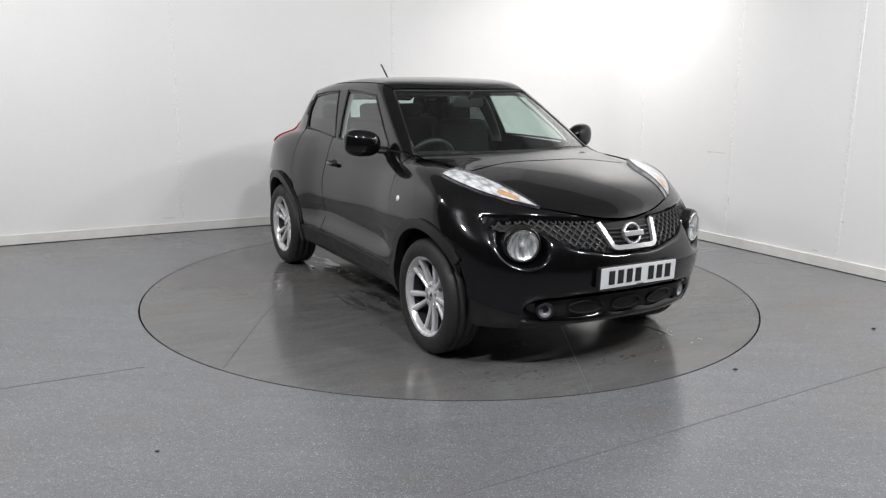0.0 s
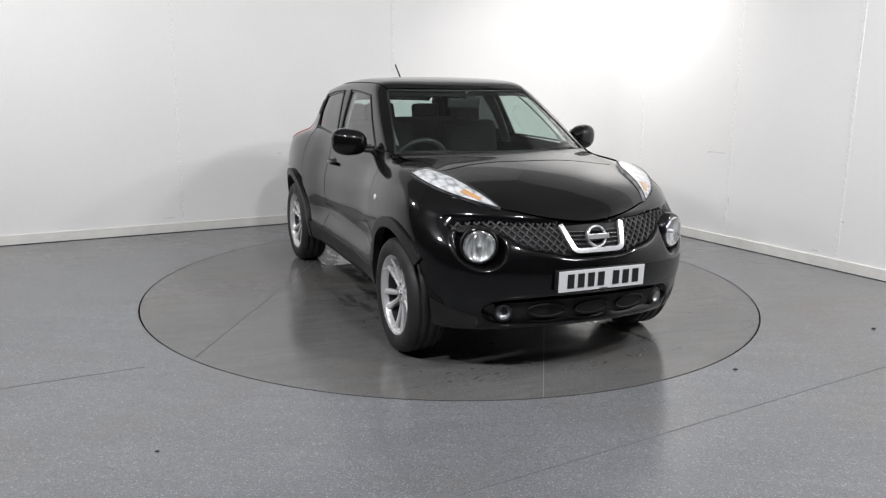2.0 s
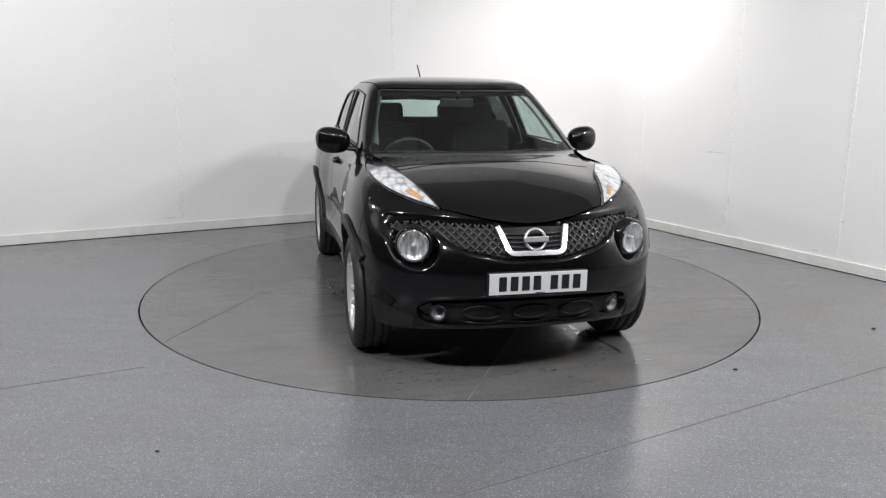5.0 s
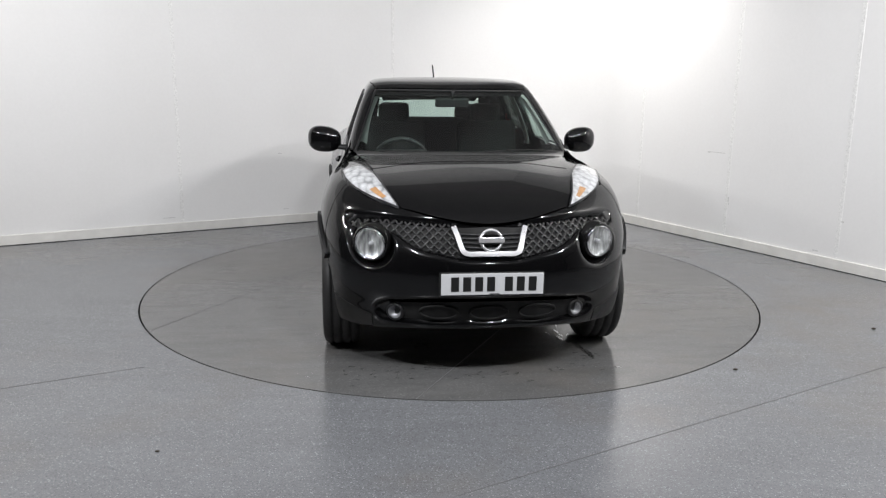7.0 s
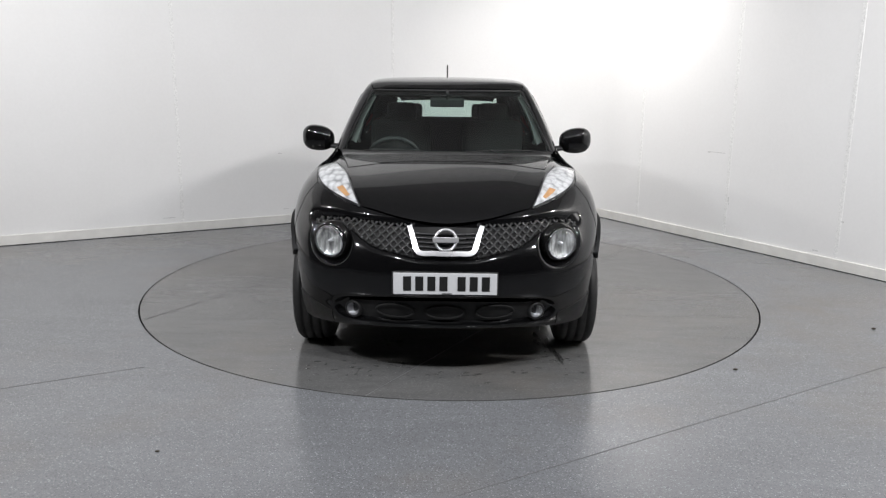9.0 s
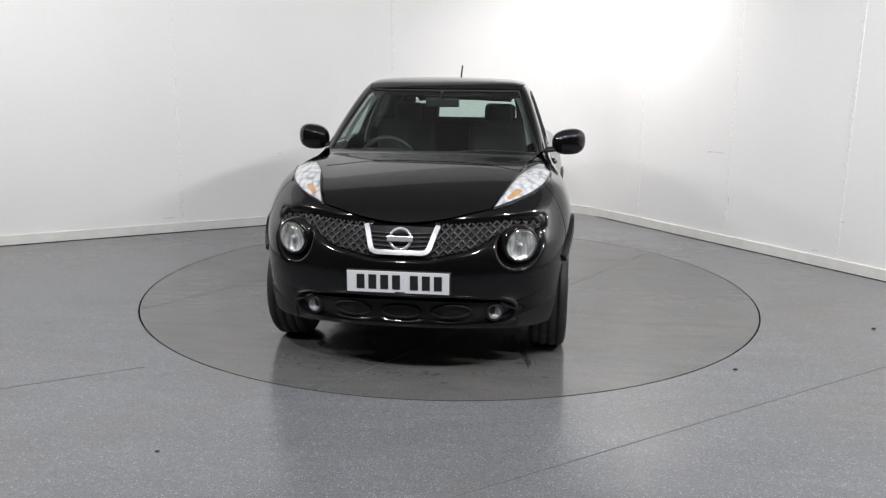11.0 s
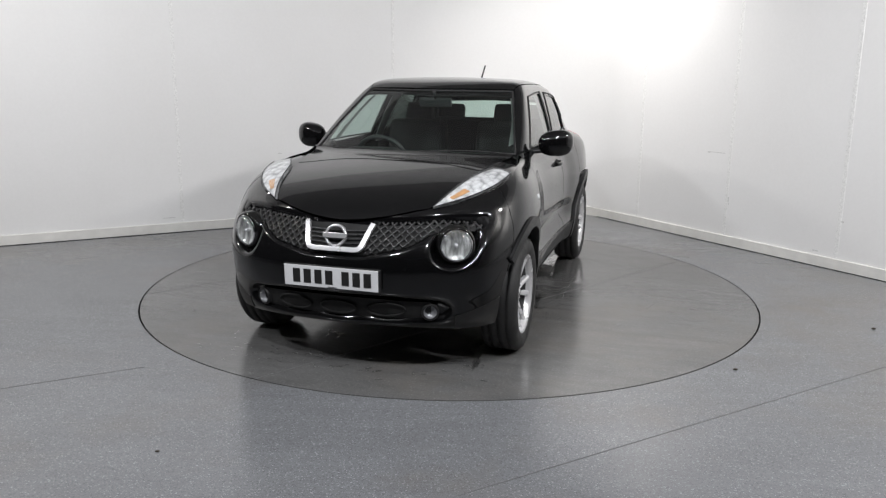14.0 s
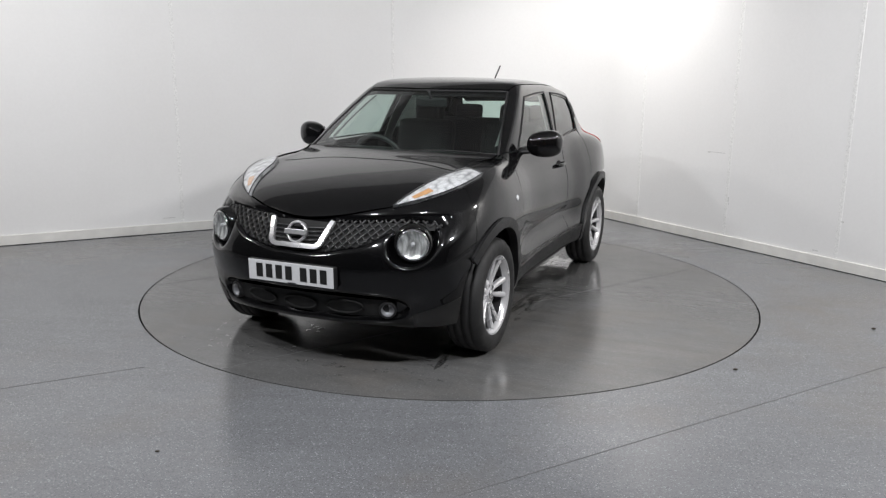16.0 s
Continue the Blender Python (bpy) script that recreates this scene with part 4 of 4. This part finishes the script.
for side in (1, -1):
    turn = (lambda q: q) if side > 0 else flipped
    mirror = build("door_mirror", *turn(mirror_shape()), M_PAINT, car, "glossy black door mirror")
    build("mirror_foot", *turn(tube(resample([(0.50, 0.68, 1.095), (0.495, 0.73, 1.092), (0.485, 0.78, 1.095), (0.475, 0.82, 1.11)], 9), 0.026, 12, 0.7)), M_TRIM, mirror)
    bm = bmesh.new()
    box(bm, (0.405, side * 0.876, 1.149), (0.03, 0.13, 0.09), 0.004)
    part("mirror_glass", bm, M_CHROME, mirror)
    p, n = settle([(-0.27, 0.84, 0.935)], lower_only, 0.0)
    hx, hy = p[0][0], p[0][1]
    # No hollow is cut; a dark bulge paints the shaded cup.
    build("handle_cup_shade", *turn(ellipsoid((hx, hy - 0.012, 0.935), (0.055, 0.016, 0.030))), M_DARK, car)
    grip = resample([(hx - 0.085, hy + 0.004, 0.938), (hx - 0.05, hy + 0.024, 0.938), (hx + 0.05, hy + 0.026, 0.935), (hx + 0.085, hy + 0.006, 0.933)], 15)
    build("door_handle", *turn(tube(grip, 0.013, 10, 1.1)), M_PAINT, car, "glossy black door handle")
    p, n = settle([(0.922, 0.87, 0.856)], lower_only, 0.002)
    m = Matrix.Translation(p[0]) @ Vector(n[0]).to_track_quat("Z", "Y").to_matrix().to_4x4()
    build("side_repeater", *turn(lathe([(0.019, -0.004), (0.0175, 0.005), (0.009, 0.008), (0.0, 0.009)], 24, m)), M_PLATE, car, "small round clear side repeater")
    tail = [[(-1.40, 0.60, 1.19), (-1.52, 0.66, 1.11), (-1.66, 0.70, 1.07), (-1.86, 0.66, 1.02)], [(-1.36, 0.66, 1.17), (-1.48, 0.74, 1.07), (-1.64, 0.78, 1.0), (-1.88, 0.70, 0.94)]]
    build("tail_lamp", *turn(panel(tail, 21, 9, body_form, 0.016, 0.03)), M_RED, car, "red boomerang tail lamp")
    # dark rubber seals round the side glass
    for ring in ([(0.54, 0.70, 1.105), (0.1, 0.705, 1.108), (-0.302, 0.705, 1.108), (-0.36, 0.63, 1.28), (-0.405, 0.565, 1.438), (-0.15, 0.565, 1.428), (0.10, 0.575, 1.41)], [(-0.37, 0.70, 1.108), (-0.65, 0.70, 1.125), (-1.0, 0.70, 1.150), (-1.07, 0.64, 1.27), (-1.045, 0.575, 1.385), (-0.8, 0.57, 1.415), (-0.575, 0.565, 1.428)]):
        pts = np.concatenate([np.linspace(ring[i], ring[(i + 1) % len(ring)], 8)[:-1] for i in range(len(ring))])
        p, _ = settle(pts, cabin_only, 0.001)
        build("window_seal", *turn(tube(p, 0.007, 6, closed=True)), M_TRIM, car)

edge = np.concatenate([resample(mirrored_curve(SCREEN[0]), 41), resample(mirrored_curve(SCREEN[1]), 41)[::-1]])
p, _ = settle(edge, cabin_only, -0.001)
build("windscreen_seal", *tube(p, 0.008, 6, closed=True), M_TRIM, car)
COWL = [mirrored_curve([(1.205, 0, 1.07), (1.195, 0.28, 1.065), (1.26, 0.575, 1.04)]), mirrored_curve([(1.0, 0, 1.09), (0.95, 0.36, 1.09), (0.80, 0.676, 1.092)])]
build("cowl", *panel(COWL, 41, 15, body_form, 0.001, 0.01), M_PAINT, car, "glossy black cowl below the windscreen")
for a, b in (((1.0, -0.08, 1.098), (0.88, -0.52, 1.104)), ((0.84, 0.60, 1.108), (0.985, 0.12, 1.100))):
    p, _ = settle(resample([a, tuple((np.array(a) + b) / 2), b], 15), cabin_only, 0.008)
    wiper = build("wiper", *tube(p, 0.0042, 6), M_TRIM, car, "black wiper blade")
    p, _ = settle(resample([b, tuple((np.array(a) * 0.4 + np.array(b) * 0.6) + np.array((0.04, 0, 0))), tuple(np.array(a) * 0.3 + np.array(b) * 0.7)], 9), cabin_only, 0.012)
    build("wiper_arm", *tube(p, 0.005, 6), M_TRIM, wiper)
aerial = build("aerial", *tube([(-0.955, 0, 1.50), (-0.975, 0, 1.528), (-1.12, 0, 1.650)], 0.0062, 8), M_TRIM, car, "short black roof aerial")
build("aerial_foot", *ellipsoid((-0.945, 0, 1.520), (0.03, 0.018, 0.014)), M_TRIM, aerial)

# ---------------------------------------------------------------- interior
both("pillar_trim", panel([[(0.64, 0.60, 1.13), (0.40, 0.565, 1.27), (0.16, 0.50, 1.41)], [(0.56, 0.63, 1.13), (0.34, 0.59, 1.26), (0.12, 0.53, 1.39)]], 21, 7, cabin_only, -0.06, 0.004), M_PILLAR, "pale grey pillar trim")
both("centre_trim", panel([[(-0.29, 0.70, 0.95), (-0.34, 0.63, 1.25), (-0.39, 0.565, 1.43)], [(-0.40, 0.70, 0.95), (-0.50, 0.63, 1.25), (-0.60, 0.565, 1.42)]], 21, 7, cabin_only, -0.04, 0.004), M_LINING, "pale grey centre pillar trim")
LINING = [[(x + 0.0, y * 0.98, z - 0.04) for x, y, z in c] for c in ROOF_LINES]
build("headlining", *panel([mirrored_curve(c) for c in LINING], 31, 31, cabin_only, -0.045, 0.004), M_FABRIC, car, "dark roof lining")


def cushion(name, centre, size, bevel, tilt, material, parent=car, label=""):
    bm = bmesh.new()
    box(bm, centre, size, bevel, (0, tilt, 0), 4)
    return part(name, bm, material, parent, label, smooth=True)


for y in (0.36, -0.36):
    seat = cushion("front_seat", (-0.36, y, 0.90), (0.16, 0.47, 0.66), 0.07, -14, M_FABRIC, car, "dark fabric front seat")
    cushion("headrest", (-0.47, y, 1.275), (0.10, 0.23, 0.16), 0.045, -10, M_FABRIC, seat)
    cushion("seat_base", (-0.06, y, 0.60), (0.54, 0.50, 0.18), 0.06, 4, M_FABRIC, seat)
    for d in (-0.05, 0.05):
        build("headrest_post", *tube([(-0.445, y + d, 1.17), (-0.465, y + d, 1.27)], 0.006, 8), M_CHROME, seat)
bench = cushion("rear_bench", (-1.20, 0, 0.90), (0.16, 1.22, 0.62), 0.06, -16, M_FABRIC, car, "dark fabric rear bench")
cushion("bench_base", (-0.92, 0, 0.58), (0.52, 1.22, 0.2), 0.06, 3, M_FABRIC, bench)
for y in (0.34, -0.34):
    cushion("headrest", (-1.29, y, 1.25), (0.09, 0.24, 0.14), 0.04, -10, M_FABRIC, bench)
cushion("parcel_shelf", (-1.46, 0, 1.12), (0.38, 1.0, 0.03), 0.01, 0, M_DASH, car)
cushion("cabin_floor", (-0.4, 0, 0.36), (2.6, 1.3, 0.06), 0.02, 0, M_DASH, car)
dash = cushion("dashboard", (0.70, 0, 0.945), (0.50, 1.26, 0.20), 0.07, 6, M_DASH, car, "dark grey dashboard")
cushion("instrument_hood", (0.56, -0.36, 1.035), (0.16, 0.36, 0.09), 0.04, 0, M_DASH, dash)
cushion("centre_console", (0.42, 0, 0.80), (0.3, 0.24, 0.34), 0.05, -20, M_DASH, dash)
m = Matrix.Translation((0.40, -0.36, 0.975)) @ Vector((-1, 0, 0.42)).normalized().to_track_quat("Z", "Y").to_matrix().to_4x4()
circle = [m @ Vector((0.185 * math.cos(2 * math.pi * i / 40), 0.185 * math.sin(2 * math.pi * i / 40), 0)) for i in range(40)]
steer = build("steering_wheel", *tube(circle, 0.016, 10, closed=True), M_SATIN, car, "black leather steering wheel")
build("wheel_boss", *lathe([(0.0, 0.03), (0.05, 0.025), (0.075, 0.0), (0.0, -0.03)], 24, m), M_DASH, steer)
for a in (0, 180, 270):
    q = Vector((math.cos(radians(a)), math.sin(radians(a)), 0))
    build("wheel_spoke", *tube([m @ (q * 0.05), m @ (q * 0.18)], 0.014, 8), M_SATIN, steer)
mirror = cushion("rear_view_mirror", (0.30, 0, 1.385), (0.03, 0.235, 0.065), 0.014, 12, M_DASH, car, "black interior rear-view mirror")
build("mirror_stem", *tube([(0.31, 0, 1.41), (0.35, 0, 1.465)], 0.012, 8), M_DASH, mirror)

# ---------------------------------------------------------------- marks on the turntable


def rotated(p, a):
    c, s = math.cos(radians(a)), math.sin(radians(a))
    return (p[0] * c - p[1] * s, p[0] * s + p[1] * c, 0)


for x in (-1.225, 0.728):
    half = math.sqrt(DISC_R**2 - x * x) - 0.002
    strip("seam", rotated((x, -half), -30.1), rotated((x, half), -30.1), 0.004, 0.0012, M_SEAM, "thin welded vinyl seam", turntable)


def water_material():
    n = Nodes("standing_water")
    n.tree.nodes.remove(n.bsdf)
    clear = n.add("ShaderNodeBsdfTransparent", Color=(0.90, 0.90, 0.90, 1))
    shine = n.add("ShaderNodeBsdfGlossy", Color=(1, 1, 1, 1), Roughness=0.0)
    b = n.add("ShaderNodeBump", Strength=0.05, Distance=0.004)
    n.join(n.noise(30.0, 2.0), b.inputs["Height"])
    n.join(b.outputs["Normal"], shine.inputs["Normal"])
    mx = n.add("ShaderNodeMixShader")
    n.join(n.sheen(1.6), mx.inputs[0])
    n.join(clear.outputs[0], mx.inputs[1])
    n.join(shine.outputs[0], mx.inputs[2])
    n.join(mx.outputs[0], n.out.inputs["Surface"])
    return n.mat


M_WATER = water_material()
rng = random.Random(7)


def blob(cx, cy, rx, ry, turn):
    """A thin irregular pool of water with rounded edges."""
    n = 36
    ph = [rng.uniform(0, 6.3) for _ in range(5)]
    v = [(0, 0, 0.0012)]
    for ring, h in ((0.9, 0.0012), (1.0, 0.0010)):
        for i in range(n):
            a = 2 * math.pi * i / n
            r = ring * (1 + 0.22 * math.sin(2 * a + ph[0]) + 0.16 * math.sin(3 * a + ph[1]) + 0.10 * math.sin(5 * a + ph[2]) + 0.08 * math.sin(9 * a + ph[3]))
            v.append((rx * r * math.cos(a), ry * r * math.sin(a), h))
    f = [(0, 1 + i, 1 + (i + 1) % n) for i in range(n)] + [(1 + i, 1 + n + i, 1 + n + (i + 1) % n, 1 + (i + 1) % n) for i in range(n)]
    c, s = math.cos(radians(turn)), math.sin(radians(turn))
    return [(cx + x * c - y * s, cy + x * s + y * c, z) for x, y, z in v], f


def puddle(cx, cy, length, width, drops, pools=()):
    """One wet patch: a few merged pools and scattered drops, in the car's own axes."""
    pieces = []
    for px, py, rx, ry in pools:
        pieces.append(blob(px, py, rx, ry, rng.uniform(-5, 5)))
    for k in range(drops):
        x, y = rng.gauss(0, length * 0.45), rng.gauss(0, width * 0.4)
        size = rng.uniform(0.15, 1.0) ** 2
        pieces.append(blob(cx + x, cy + y, 0.02 + 0.16 * size * length, 0.008 + 0.10 * size * width, rng.uniform(-12, 12)))
    v, f = merged(pieces)
    v = [(*rotated((x, y), -90)[:2], z) for x, y, z in v]
    tagged(build("puddle", v, f, M_WATER, turntable, "clear water standing in pools and drops"), kind="stuff")


for spec in PUDDLES:
    puddle(*spec)


def beads():
    """Small domed drops fallen in front of the bumper and beside the wheels."""
    pieces = []
    for cx, cy, sx, sy, count in ((1.80, -0.50, 0.07, 0.22, 46), (1.88, 0.05, 0.06, 0.30, 30), (1.62, 0.60, 0.10, 0.07, 24), (1.15, -0.92, 0.30, 0.04, 18)):
        for _ in range(count):
            r = rng.uniform(0.003, 0.010)
            x, y = rng.gauss(cx, sx), rng.gauss(cy, sy)
            dome, faces = lathe([(r, 0.0004), (r * 0.9, r * 0.16), (r * 0.6, r * 0.30), (r * 0.25, r * 0.36), (0.0, r * 0.37)], 12)
            a, k = rng.uniform(-0.4, 0.4), rng.uniform(1.0, 2.6)
            pieces.append(([(x + p[0] * math.cos(a) - k * p[1] * math.sin(a), y + p[0] * math.sin(a) + k * p[1] * math.cos(a), p[2]) for p in dome], faces))
    v, f = merged(pieces)
    v = [(*rotated((x, y), -90)[:2], z) for x, y, z in v]
    tagged(build("water_drops", v, f, M_WATER, turntable, "small clear drops of water"), kind="stuff")


beads()

# ---------------------------------------------------------------- scuffs on the walls, bits on the floor
M_SCUFF = plain("scuff_grey", (0.60, 0.60, 0.59), 0.7)
M_BIT = plain("dirt_brown", (0.05, 0.04, 0.03), 0.8)


def scuff(d, s, z, wide, high):
    """A thin rubbed mark on a wall, s metres from the corner."""
    n = Vector((-d.y, d.x, 0))
    if n.dot(-CORNER) < 0:
        n = -n
    p = CORNER + d * s + n * 0.0005
    bm = bmesh.new()
    box(bm, (p.x, p.y, z), (wide, 0.001, high), 0, (0, 0, math.degrees(math.atan2(d.y, d.x))))
    tagged(part("scuff_mark", bm, M_SCUFF, None, "small grey scuff on the white wall"), category="scuff", group="wall scuffs")


for s, z, w, h in ((2.667, 0.875, 0.2, 0.006), (2.58, 0.872, 0.03, 0.012), (2.85, 0.44, 0.012, 0.05), (2.84, 0.37, 0.015, 0.02), (2.86, 0.40, 0.01, 0.012), (4.0, 0.38, 0.012, 0.06), (4.01, 0.415, 0.04, 0.012), (3.8, 0.13, 0.05, 0.01)):
    scuff(ALONG_RIGHT, s, z, w, h)
for s, z, w, h in ((3.35, 0.75, 0.04, 0.008), (3.30, 0.16, 0.06, 0.006), (4.5, 0.15, 0.12, 0.006)):
    scuff(ALONG_LEFT, s, z, w, h)


def crumb(x, y, r):
    v, f = ellipsoid((x, y, r * 0.35), (r, r * 0.6, r * 0.4), 1.0, 10, 6)
    v = [(a + 0.3 * r * math.sin(40 * b), b, c) for a, b, c in v]
    tagged(build("dirt_crumb", v, f, M_BIT, None, "small dark crumb of dirt on the floor"), category="dirt", group="floor dirt")


for x, y, r in ((-1.227, -2.816, 0.010), (2.752, -0.969, 0.016), (1.591, -1.743, 0.014), (1.698, -1.444, 0.008)):
    crumb(x, y, r)

# ---------------------------------------------------------------- movement


def motions():
    """The turntable turns evenly and carries the car and the puddles with it."""
    times = [i * 0.5 for i in range(33)]
    yaw = [30.107 - 3.308 * t for t in times]
    walk(turntable, [(t, pose(0, 0, 0, 0, 0, a)) for t, a in zip(times, yaw)])
    walk(car, [(t, pose(0, 0, 0, 0, 0, a - 90) @ pose(-0.014, -0.0308, 0.002)) for t, a in zip(times, yaw)])


motions()
